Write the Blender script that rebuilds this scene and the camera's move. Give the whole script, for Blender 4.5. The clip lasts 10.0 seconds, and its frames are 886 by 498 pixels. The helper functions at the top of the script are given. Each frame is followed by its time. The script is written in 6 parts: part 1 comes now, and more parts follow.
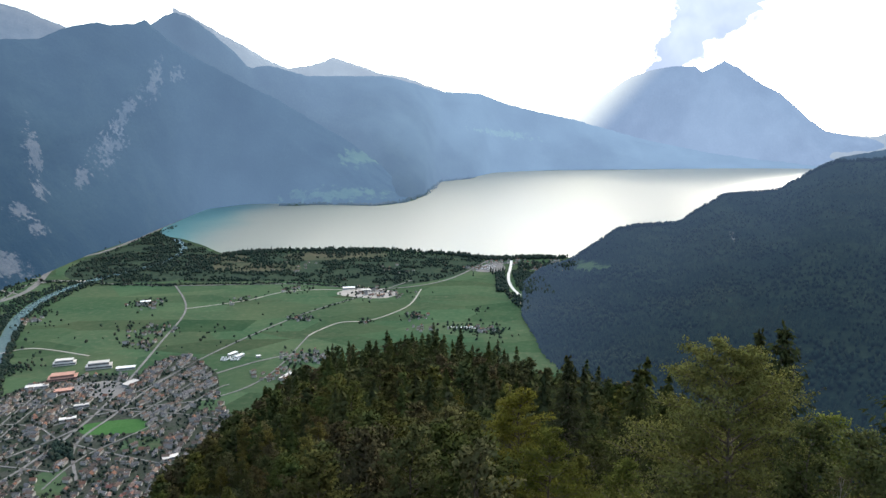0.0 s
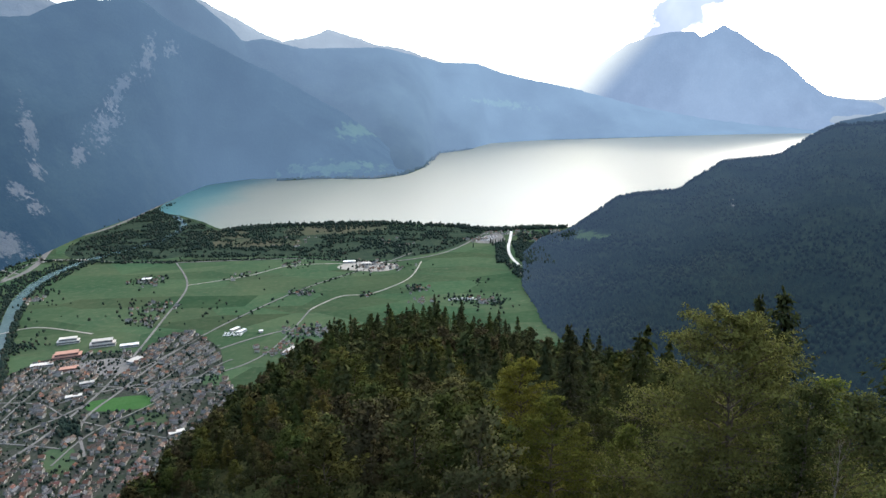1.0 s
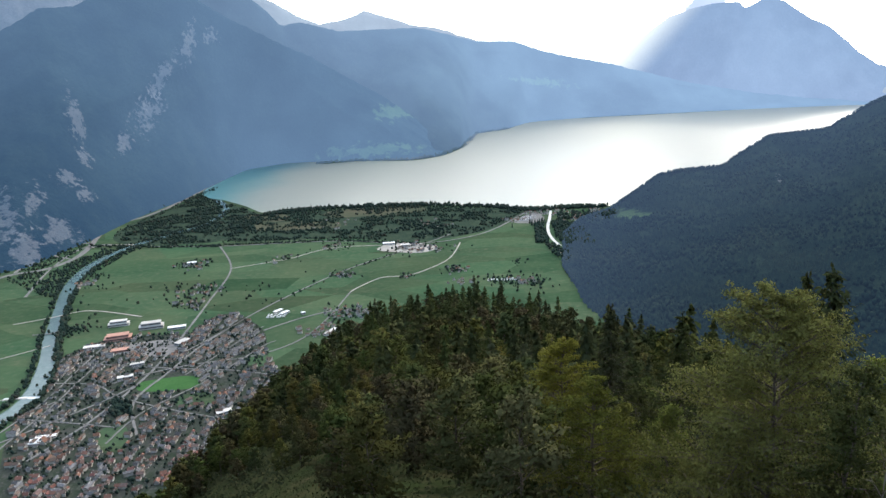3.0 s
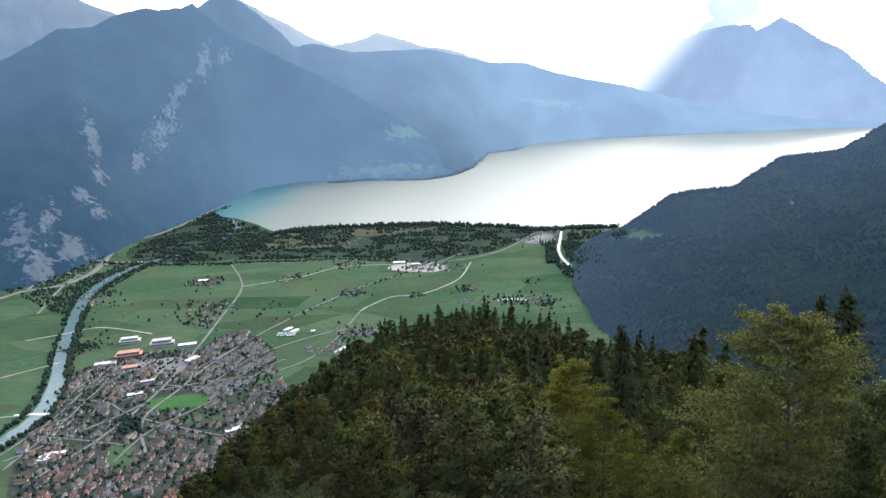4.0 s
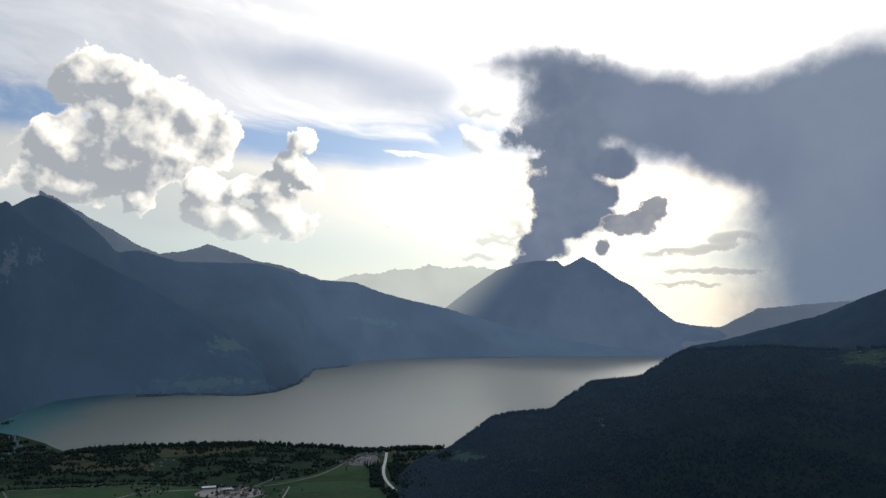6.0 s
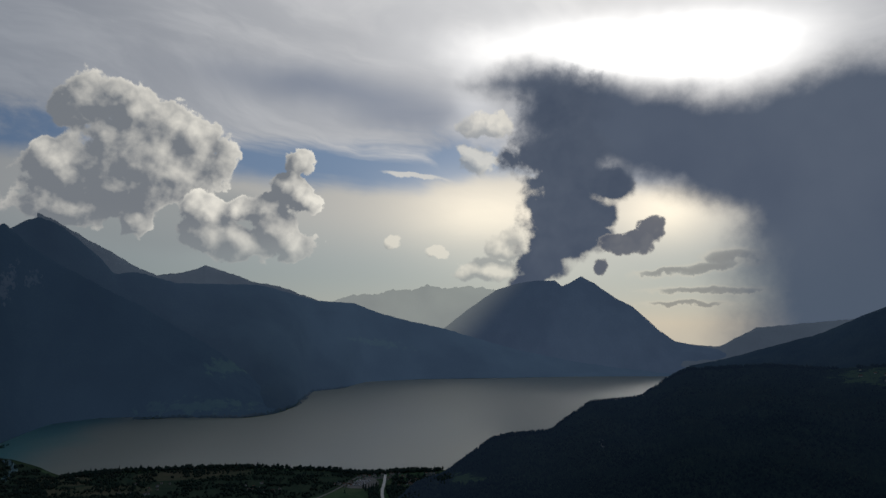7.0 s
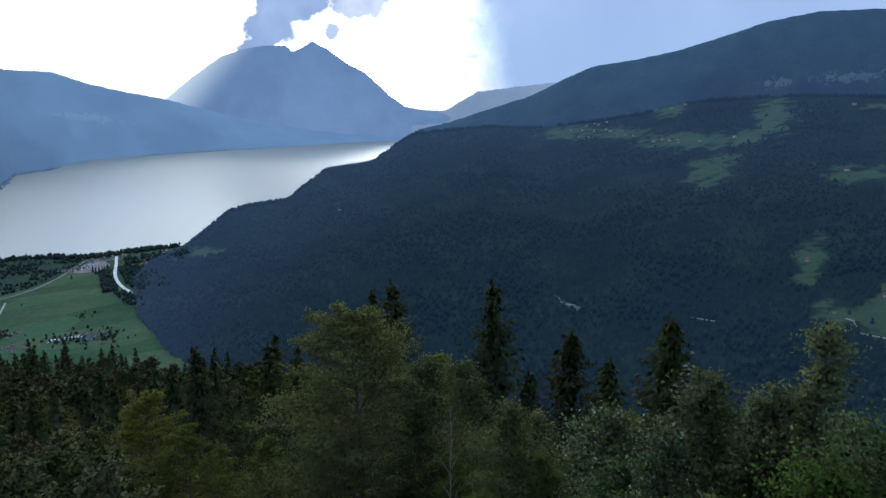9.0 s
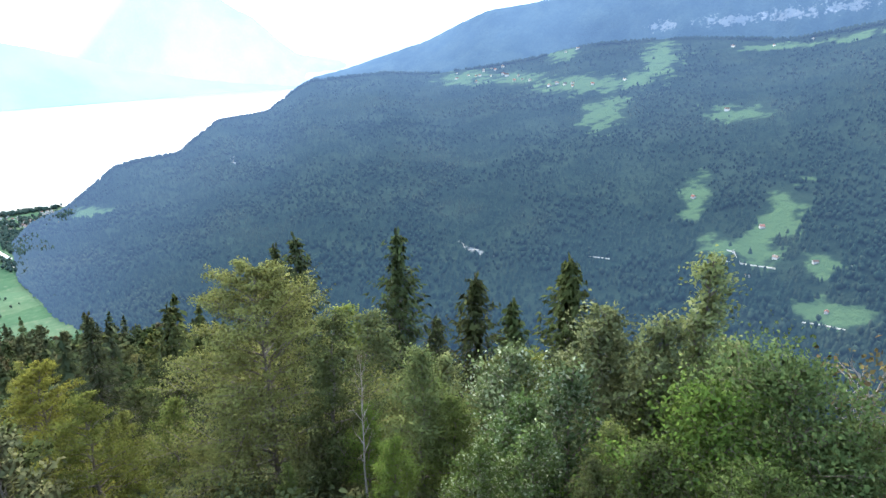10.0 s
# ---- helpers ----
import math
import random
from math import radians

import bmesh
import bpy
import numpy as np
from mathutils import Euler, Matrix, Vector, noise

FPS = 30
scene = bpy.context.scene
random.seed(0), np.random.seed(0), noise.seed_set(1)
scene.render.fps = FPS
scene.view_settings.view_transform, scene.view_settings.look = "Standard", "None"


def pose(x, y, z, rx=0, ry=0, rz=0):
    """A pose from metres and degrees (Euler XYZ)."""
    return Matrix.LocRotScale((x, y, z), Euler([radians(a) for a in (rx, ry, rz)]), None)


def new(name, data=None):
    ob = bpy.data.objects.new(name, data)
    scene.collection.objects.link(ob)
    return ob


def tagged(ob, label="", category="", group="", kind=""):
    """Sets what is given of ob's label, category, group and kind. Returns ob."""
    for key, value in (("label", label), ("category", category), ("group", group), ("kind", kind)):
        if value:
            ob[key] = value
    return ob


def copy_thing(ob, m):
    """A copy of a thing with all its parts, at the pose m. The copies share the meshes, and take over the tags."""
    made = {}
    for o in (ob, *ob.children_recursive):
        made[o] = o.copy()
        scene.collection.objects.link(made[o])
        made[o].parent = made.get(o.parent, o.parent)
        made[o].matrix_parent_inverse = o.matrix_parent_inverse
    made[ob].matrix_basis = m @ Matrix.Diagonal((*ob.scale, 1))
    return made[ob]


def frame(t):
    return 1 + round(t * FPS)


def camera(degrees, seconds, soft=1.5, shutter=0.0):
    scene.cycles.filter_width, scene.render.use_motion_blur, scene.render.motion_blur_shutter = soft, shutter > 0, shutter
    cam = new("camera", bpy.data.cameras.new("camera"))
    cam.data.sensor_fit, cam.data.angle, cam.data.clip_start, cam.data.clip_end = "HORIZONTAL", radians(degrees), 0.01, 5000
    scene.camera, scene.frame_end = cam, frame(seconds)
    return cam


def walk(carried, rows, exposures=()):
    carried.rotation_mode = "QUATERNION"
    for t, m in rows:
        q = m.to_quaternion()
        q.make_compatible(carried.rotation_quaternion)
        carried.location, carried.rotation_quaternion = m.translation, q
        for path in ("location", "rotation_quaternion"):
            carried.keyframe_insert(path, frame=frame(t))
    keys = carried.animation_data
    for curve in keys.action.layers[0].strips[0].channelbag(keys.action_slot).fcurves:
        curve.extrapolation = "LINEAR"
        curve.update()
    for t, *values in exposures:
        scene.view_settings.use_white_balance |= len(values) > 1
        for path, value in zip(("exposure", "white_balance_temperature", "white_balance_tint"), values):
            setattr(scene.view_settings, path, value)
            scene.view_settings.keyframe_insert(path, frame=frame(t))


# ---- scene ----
# ---------------------------------------------------------------- camera
# valley and mountains drawn under half size, sized to fit the camera's view
EYE = 320.0                      # lookout above the valley floor, which lies at z = 0
cam = camera(63.9, 10.0, 1.5)
PATH = [  # seconds, yaw, pitch, roll: the camera turns where it stands
    (0.0, 0.00, -11.00, 0.00), (0.5, -0.01, -12.12, 0.55), (1.0, -0.24, -13.26, 1.04), (1.5, -0.46, -14.15, 1.44),
    (2.0, -0.15, -14.47, 1.81), (2.5, 1.03, -14.68, 2.25), (2.7, 1.67, -14.76, 2.35), (3.8, 4.16, -13.78, 2.60),
    (4.0, 3.56, -13.10, 2.28), (4.5, 0.71, -10.54, 1.25), (5.0, -3.34, -6.72, 0.12), (5.5, -7.71, -1.33, -0.78),
    (6.0, -9.92, 4.13, -0.79), (6.2, -10.07, 5.89, -0.75), (7.3, -10.18, 5.59, -0.33), (7.5, -11.76, 2.89, -0.06),
    (8.0, -16.46, -2.69, 0.19), (8.5, -23.89, -8.69, 0.25), (9.0, -31.02, -12.75, 0.52), (9.5, -36.58, -15.43, 0.85),
    (10.0, -39.16, -16.99, 0.88)]
EXPOSURE = [  # seconds, stops, white balance
    (0, 0.1, 6950, 10), (2.5, 0.1, 6750, 10), (4.0, 0.4, 6750, 10), (4.5, 0.4, 6750, 10), (5.0, 0.1, 6650, 10), (5.5, -0.8, 6450, 10), (6.0, -1.95, 6450, 10), (6.2, -2.15, 6400, 10),
    (7.3, -3.42, 6200, 10), (7.5, -3.5, 6200, 10), (8.0, -2.87, 6000, 10), (8.5, -1.7, 5600, 10), (9.0, -0.75, 5500, 10), (9.5, 0.5, 6100, 10), (10.0, 1.75, 6350, 10)]
walk(cam, [(t, pose(0, 0, EYE, 90 + p, r, y)) for t, y, p, r in PATH], EXPOSURE)


# ---------------------------------------------------------------- small tools
class Ex:
    """A number in a node tree, with arithmetic."""

    def __init__(self, tree, sock):
        self.tree, self.sock = tree, sock

    def op(self, kind, *others, clamp=False):
        n = self.tree.nodes.new("ShaderNodeMath")
        n.operation, n.use_clamp = kind, clamp
        for i, o in enumerate((self, *others)):
            if isinstance(o, Ex):
                self.tree.links.new(o.sock, n.inputs[i])
            else:
                n.inputs[i].default_value = o
        return Ex(self.tree, n.outputs[0])

    def __add__(self, o): return self.op("ADD", o)
    def __radd__(self, o): return self.op("ADD", o)
    def __sub__(self, o): return self.op("SUBTRACT", o)
    def __rsub__(self, o):
        n = self.tree.nodes.new("ShaderNodeMath")
        n.operation = "SUBTRACT"
        n.inputs[0].default_value = o
        self.tree.links.new(self.sock, n.inputs[1])
        return Ex(self.tree, n.outputs[0])
    def __mul__(self, o): return self.op("MULTIPLY", o)
    def __rmul__(self, o): return self.op("MULTIPLY", o)
    def __truediv__(self, o): return self.op("DIVIDE", o)
    def maxi(self, o): return self.op("MAXIMUM", o)
    def mini(self, o): return self.op("MINIMUM", o)

    def step(self, lo, hi, a=0.0, b=1.0):
        n = self.tree.nodes.new("ShaderNodeMapRange")
        n.interpolation_type = "SMOOTHSTEP"
        self.tree.links.new(self.sock, n.inputs[0])
        for i, v in zip((1, 2, 3, 4), (lo, hi, a, b)):
            n.inputs[i].default_value = v
        return Ex(self.tree, n.outputs[0])

    def bell(self): return (self * self * -1.0).op("EXPONENT")


def put(tree, sock, v):
    if isinstance(v, Ex):
        tree.links.new(v.sock, sock)
    elif hasattr(v, "is_output"):
        tree.links.new(v, sock)
    elif isinstance(v, (tuple, list)) and len(v) == 3 and len(sock.default_value) == 4:
        sock.default_value = (*v, 1)
    else:
        sock.default_value = v


def mixc(tree, fac, a, b, blend="MIX"):
    n = tree.nodes.new("ShaderNodeMix")
    n.data_type, n.blend_type = "RGBA", blend
    put(tree, n.inputs[0], fac), put(tree, n.inputs[6], a), put(tree, n.inputs[7], b)
    return n.outputs[2]


def noise_tex(tree, vec, scale, detail=4.0, rough=0.55, warp=0.0):
    n = tree.nodes.new("ShaderNodeTexNoise")
    n.inputs["Scale"].default_value, n.inputs["Detail"].default_value = scale, detail
    n.inputs["Roughness"].default_value, n.inputs["Distortion"].default_value = rough, warp
    tree.links.new(vec, n.inputs["Vector"])
    return Ex(tree, n.outputs[0])


def cells(tree, vec, scale, out="Distance", detail=0.0):
    n = tree.nodes.new("ShaderNodeTexVoronoi")
    n.inputs["Scale"].default_value, n.inputs["Detail"].default_value = scale, detail
    tree.links.new(vec, n.inputs["Vector"])
    return n.outputs[out]


def stretch(tree, vec, sx, sy, sz, rz=0.0):
    n = tree.nodes.new("ShaderNodeMapping")
    n.inputs["Scale"].default_value = (sx, sy, sz)
    n.inputs["Rotation"].default_value = (0, 0, radians(rz))
    tree.links.new(vec, n.inputs["Vector"])
    return n.outputs[0]


# ---------------------------------------------------------------- sky and sun
SUN_AZ, SUN_EL = 28.0, 21.0     # clockwise from +y, and above the horizon
world = bpy.data.worlds.new("evening_sky")
scene.world = world
world.use_nodes = True
wt = world.node_tree
wt.nodes.clear()
wo = wt.nodes.new("ShaderNodeOutputWorld")
bg = wt.nodes.new("ShaderNodeBackground")
wt.links.new(bg.outputs[0], wo.inputs[0])
clear_sky = wt.nodes.new("ShaderNodeTexSky")
clear_sky.sky_type, clear_sky.sun_disc = "NISHITA", False
clear_sky.sun_elevation, clear_sky.sun_rotation = radians(SUN_EL), radians(SUN_AZ)
clear_sky.altitude = 1300
wdir = wt.nodes.new("ShaderNodeTexCoord").outputs["Generated"]
wt.links.new(wdir, clear_sky.inputs["Vector"])
wsep = wt.nodes.new("ShaderNodeSeparateXYZ")
wt.links.new(wdir, wsep.inputs[0])
wx, wy, wz = (Ex(wt, wsep.outputs[i]) for i in range(3))
az0 = wx.op("ARCTAN2", wy) * 57.2958
el0 = wz.op("ARCSINE") * 57.2958
# cloud outlines: a turbulent displacement, billows, and the same noise seen a little towards the sun for relief


def air_noise(shift, scale, detail, rough):
    n = wt.nodes.new("ShaderNodeTexNoise")
    n.inputs["Scale"].default_value, n.inputs["Detail"].default_value, n.inputs["Roughness"].default_value = scale, detail, rough
    mp = wt.nodes.new("ShaderNodeMapping")
    mp.inputs["Location"].default_value = shift
    wt.links.new(wdir, mp.inputs["Vector"]), wt.links.new(mp.outputs[0], n.inputs["Vector"])
    s3 = wt.nodes.new("ShaderNodeSeparateColor")
    wt.links.new(n.outputs["Color"], s3.inputs[0])
    return Ex(wt, n.outputs[0]), Ex(wt, s3.outputs[0]), Ex(wt, s3.outputs[1])


curls, curl_a, curl_e = air_noise((0, 0, 0), 11.0, 7.0, 0.58)
soft, soft_a, soft_e = air_noise((3, 1, 2), 4.5, 4.0, 0.55)
fine, fine_a, fine_e = air_noise((5, 2, 7), 34.0, 6.0, 0.62)
TOWARD_SUN = (0.016, 0.004, 0.013)   # a step towards the sun, as a change of direction
curls_b, curl_ab, curl_eb = air_noise(TOWARD_SUN, 11.0, 7.0, 0.58)
fine_b = air_noise((5 + TOWARD_SUN[0], 2 + TOWARD_SUN[1], 7 + TOWARD_SUN[2]), 34.0, 6.0, 0.62)[0]
wa, we = az0 + (curl_a - 0.5) * 4.4, el0 + (curl_e - 0.5) * 3.6
wa_b, we_b = az0 + 0.95 + (curl_ab - 0.5) * 4.4, el0 + 0.75 + (curl_eb - 0.5) * 3.6
sa, se = az0 + (soft_a - 0.5) * 7.0, el0 + (soft_e - 0.5) * 4.5


def bulges(shift):
    """Rounded heads of rising cloud, large ones carrying smaller ones."""
    nw = wt.nodes.new("ShaderNodeTexNoise")
    nw.inputs["Scale"].default_value, nw.inputs["Detail"].default_value = 26.0, 2.0
    mp = wt.nodes.new("ShaderNodeMapping")
    mp.inputs["Location"].default_value = shift
    wt.links.new(wdir, mp.inputs["Vector"]), wt.links.new(mp.outputs[0], nw.inputs["Vector"])
    split, join = wt.nodes.new("ShaderNodeSeparateColor"), wt.nodes.new("ShaderNodeCombineXYZ")
    wt.links.new(nw.outputs["Color"], split.inputs[0])
    for i in range(3):
        wt.links.new(split.outputs[i], join.inputs[i])
    add = wt.nodes.new("ShaderNodeVectorMath")
    add.operation = "MULTIPLY_ADD"
    add.inputs[1].default_value = (0.035, 0.035, 0.035)
    wt.links.new(join.outputs[0], add.inputs[0]), wt.links.new(mp.outputs[0], add.inputs[2])
    v = add.outputs[0]
    return (0.5 - Ex(wt, cells(wt, v, 16.0))) + (0.5 - Ex(wt, cells(wt, v, 38.0))) * 0.46 + (0.5 - Ex(wt, cells(wt, v, 95.0))) * 0.20


heads = bulges((0, 0, 0))
heads_b = bulges(TOWARD_SUN)
relief = heads - heads_b


def rgb(r, g, b, kind="ShaderNodeCombineColor"):
    n = wt.nodes.new(kind)
    for i, v in enumerate((r, g, b)):
        put(wt, n.inputs[i], v)
    return n.outputs[0]


streaks = noise_tex(wt, rgb(az0 * 0.045 + soft * 0.5, (el0 + az0 * 0.17) * 0.17 + soft * 0.7, 0.0, "ShaderNodeCombineXYZ"), 1.0, 6.0, 0.6, 0.5)


def puff(a, e, ra, re, lean=0.0, at=None):
    """One rounded lobe of a cloud: 1 in its middle, 0 at its rim."""
    c, n = math.cos(radians(lean)), math.sin(radians(lean))
    x, y = at or (wa, we)
    if lean:
        u = x.op("MULTIPLY_ADD", c / ra, y.op("MULTIPLY_ADD", n / ra, -(a * c + e * n) / ra))
        v = y.op("MULTIPLY_ADD", c / re, x.op("MULTIPLY_ADD", -n / re, (a * n - e * c) / re))
    else:
        u, v = x.op("MULTIPLY_ADD", 1 / ra, -a / ra), y.op("MULTIPLY_ADD", 1 / re, -e / re)
    return 1.0 - u.op("MULTIPLY_ADD", u, v * v).op("SQRT")


def heap(parts, at=None, blend=0.3):
    f = puff(*parts[0], at=at)
    for l in parts[1:]:
        f = f.op("SMOOTH_MAX", puff(*l, at=at), blend)
    return f


def patch(a, e, ra, re, at=None):
    x, y = at or (az0, el0)
    return ((x - a) * (1 / ra)).bell() * ((y - e) * (1 / re)).bell()


# clear air low down, a cream layer over it, a strip of blue and a high grey veil
toward = ((az0 - 20.0) * (1 / 46.0)).bell()
sky_c = mixc(wt, el0.step(9.5, 3.0), (3.5, 3.2, 2.7), (2.25, 2.4, 2.25))
sky_c = mixc(wt, (se + (streaks - 0.5) * 4.0).step(10.0, 12.0), sky_c, (1.15, 1.6, 2.3))
veil = (streaks + se.step(12.0, 18.0) * 0.30 - patch(3.0, 12.4, 10.0, 1.9) * 0.16).step(0.42, 0.66) * el0.step(10.0, 13.0)
sky_c = mixc(wt, veil, sky_c, mixc(wt, streaks.step(0.4, 0.7), (3.0, 2.9, 2.8), (4.1, 3.9, 3.65)))
shade = patch(1.0, 18.2, 9.0, 1.6, (sa + (el0 - 18.0) * 3.0, se)) + patch(8.0, 16.4, 5.0, 0.9, (sa, se)) * 0.7 + patch(11.0, 14.4, 4.0, 0.7) * 0.5
sky_c = mixc(wt, shade * (streaks * 1.5 + 0.1) * 0.85, sky_c, (0.95, 1.12, 1.5))
sky_c = mixc(wt, 1.0, sky_c, rgb(toward * 0.86 + 0.14, toward * 0.80 + 0.20, toward * 0.70 + 0.30), "MULTIPLY")
nish = mixc(wt, 1.0, clear_sky.outputs[0], (0.06, 0.06, 0.06), "MULTIPLY")
sky_c = mixc(wt, 1.0, sky_c, nish, "ADD")
lit = (streaks * 0.9 + 0.55) * (soft * 0.5 + 0.75)
glow = (patch(13.5, 8.8, 7.0, 2.9) * 3.2 + patch(27.5, 8.8, 3.6, 2.4) * 3.6 + patch(18.0, 4.5, 8.0, 2.0) * 0.7) * lit
sky_c = mixc(wt, 1.0, sky_c, rgb(glow, glow * 0.82, glow * 0.54), "ADD")
burst = patch(22.0, 33.0, 28.0, 10.0) * 3.0 + patch(29.5, 20.6, 7.5, 2.4, (sa, se)) * 12.0 + patch(16.0, 21.2, 8.0, 1.8, (sa, se)) * 3.0 + patch(12.6, 17.0, 2.2, 2.6, (sa, se)) * 1.2
sky_c = mixc(wt, 1.0, sky_c, rgb(burst * (soft * 1.3 + 0.35), burst * (soft * 1.25 + 0.33), burst * (soft * 1.15 + 0.30)), "ADD")


def heaped(parts, rough=0.62, grain=1.0, blend=0.25):
    """A heap of cloud here, and how much thinner it is a step towards the sun: the lit sides of its lobes."""
    here = heap(parts, (wa, we), blend)
    sunward = heap(parts, (wa_b, we_b), blend)
    return here + heads * rough + (fine - 0.5) * grain, (here - sunward) * 0.75 + relief * 0.75 + (fine - fine_b) * 0.35


# thin veils of cloud beside the tower, sunlit along their edges
scraps, scraps_lit = heaped([(13.6, 15.8, 2.0, 1.1), (13.0, 12.8, 1.5, 1.6), (14.6, 6.4, 1.6, 1.2), (13.4, 4.6, 2.2, 1.0), (5.9, 6.0, 0.9, 0.8), (9.7, 5.7, 0.9, 0.4), (16.2, 6.8, 0.9, 1.0)])
sky_c = mixc(wt, scraps.step(-0.05, 0.22) * 0.62, sky_c, mixc(wt, (scraps_lit * 1.5 + 0.28).op("ADD", 0.0, clamp=True), (1.9, 1.95, 1.9), (6.0, 5.5, 4.5)))
wisp = puff(7.6, 11.65, 3.0, 0.26, -6.0, (az0, el0 + (fine - 0.5) * 0.7)) + (fine - 0.5) * 0.9
sky_c = mixc(wt, wisp.step(0.0, 0.4) * 0.9, sky_c, (4.6, 4.4, 4.0))
low = heap([(30.2, 4.2, 3.6, 0.40, 6), (32.2, 5.0, 2.0, 0.55), (27.6, 4.0, 2.2, 0.25, 4), (30.5, 2.5, 4.0, 0.25), (29.0, 1.5, 3.0, 0.2)], (wa, el0 + (fine - 0.5) * 1.2)) + (fine - 0.5) * 1.2
sky_c = mixc(wt, low.step(-0.6, 0.7) * 0.6, sky_c, mixc(wt, low.step(0.30, -0.05), (1.25, 1.2, 1.15), (5.0, 4.4, 3.4)))
# the rain sheet, its spreading top and the tower over the far peak
ra, re = az0 + (soft_a - 0.5) * 3.0 + (curl_a - 0.5) * 1.6, el0 + (soft_e - 0.5) * 2.4 + (curl_e - 0.5) * 1.8
upper = ((ra - 18.0) * (1 / 6.2)).bell() * 2.7 + ((ra - 41.5) * (1 / 4.5)).bell() * 1.2 + 17.4 - re
lower = (re - 11.1 + (ra - 24.9) * 0.42).op("SMOOTH_MAX", (ra - 32.4) * 0.75, 0.8)
side = (ra - 16.3).op("SMOOTH_MAX", re - 19.0 + (ra - 12.0) * 0.42, 0.8)
rain = upper.op("SMOOTH_MIN", lower, 0.6).op("SMOOTH_MIN", side, 0.6) + (fine - 0.5) * 0.9 + (curls - 0.5) * 2.6
ta, te = az0 + (curl_a - 0.5) * 2.6 + (fine_a - 0.5) * 0.7, el0 + (curl_e - 0.5) * 2.2 + (fine_e - 0.5) * 0.6
tower = heap([(20.0, 16.6, 3.6, 3.0), (19.6, 13.4, 4.2, 2.6), (20.2, 11.2, 3.6, 2.4), (20.0, 8.8, 3.6, 2.5), (19.5, 6.6, 3.4, 1.9), (17.7, 4.6, 2.4, 1.5), (16.6, 3.4, 1.5, 1.0), (23.2, 10.9, 2.0, 1.4), (22.6, 8.4, 1.4, 1.0), (21.8, 6.8, 1.9, 1.0)], (ta, te), 0.25)
bits = heap([(24.2, 6.0, 1.5, 0.8), (25.3, 6.4, 1.7, 0.9, 25.0), (26.5, 7.3, 1.3, 0.95, 15.0), (22.4, 4.1, 0.7, 0.7)], (ta, te), 0.3)
tower = tower + heads * 0.40 + (fine - 0.5) * 0.9 + 0.04
bits = bits + heads * 0.6 + (fine - 0.5) * 1.7
rain_c = mixc(wt, soft * 1.8 - 0.4, (0.51, 0.64, 0.92), (0.76, 0.91, 1.18))
rain_c = mixc(wt, el0.step(10.0, 0.5) * 0.8, rain_c, (0.56, 0.73, 1.00))
rain_c = mixc(wt, rain.step(1.0, -0.6) * tower.step(0.0, -0.35) * 0.5, rain_c, (1.9, 1.85, 1.8))
fade = el0.step(8.0, 3.0)
sky_c = mixc(wt, rain.step(-1.3, 1.8) * (1.0 - fade) + rain.step(-3.2, 3.6) * fade, sky_c, rain_c)
tower_c = mixc(wt, relief * 0.45 + (soft - 0.5) * 0.9 + (curls - 0.5) * 0.5 + 0.40, (0.42, 0.54, 0.79), (0.70, 0.83, 1.08))
edge = tower.step(0.30, 0.0) * rain.step(0.3, -0.8) * el0.step(16.0, 12.5)
tower_c = mixc(wt, edge * 0.62, tower_c, (2.6, 2.45, 2.2))
melt = rain.step(-0.9, 0.5)
sky_c = mixc(wt, tower.step(-0.12, 0.28) * (1.0 - melt) + tower.step(-0.3, 0.5) * melt, sky_c, tower_c)
sky_c = mixc(wt, bits.step(-0.06, 0.16) * (1.0 - melt * 0.6) * 0.93, sky_c, mixc(wt, bits.step(0.28, 0.0) * 0.55 + relief * 0.3, (0.58, 0.66, 0.88), (2.8, 2.6, 2.3)))
# fair-weather heaps on the other side, grey within and lit along their sunward rims
haze = heap([(-13.0, 7.5, 8.0, 3.0), (-7.0, 7.5, 6.0, 2.8)], (sa, se))
sky_c = mixc(wt, haze.step(0.0, 0.5) * 0.5, sky_c, (1.75, 1.9, 1.9))
heaps, heaps_lit = heaped([(-17.3, 15.2, 3.0, 2.2), (-14.4, 15.6, 2.6, 2.0), (-12.0, 14.6, 2.9, 2.3), (-9.4, 13.3, 2.6, 2.1), (-7.9, 11.8, 1.7, 1.7), (-13.6, 12.4, 5.0, 3.2), (-18.8, 10.4, 3.2, 2.2), (-15.4, 9.6, 4.2, 2.6),
                           (-11.4, 10.6, 3.0, 2.2), (-17.5, 7.8, 4.8, 1.5), (-14.0, 6.6, 1.8, 1.3)])
small, small_lit = heaped([(-1.7, 12.3, 1.5, 1.3), (-2.6, 10.4, 1.7, 1.7), (-3.8, 8.5, 2.2, 1.9), (-1.2, 9.3, 1.1, 1.4), (-8.2, 7.7, 1.9, 1.8), (-8.8, 6.0, 2.2, 1.4), (-5.6, 6.2, 2.8, 1.7), (-5.9, 8.8, 1.2, 1.0), (-1.8, 5.8, 1.8, 1.3), (-3.4, 6.8, 2.2, 1.7)])
dim = patch(-17.4, 15.0, 2.6, 1.8) * 0.24 + patch(-18.5, 8.6, 4.5, 1.8) * 0.16 + patch(-13.6, 9.6, 3.0, 1.4) * 0.14
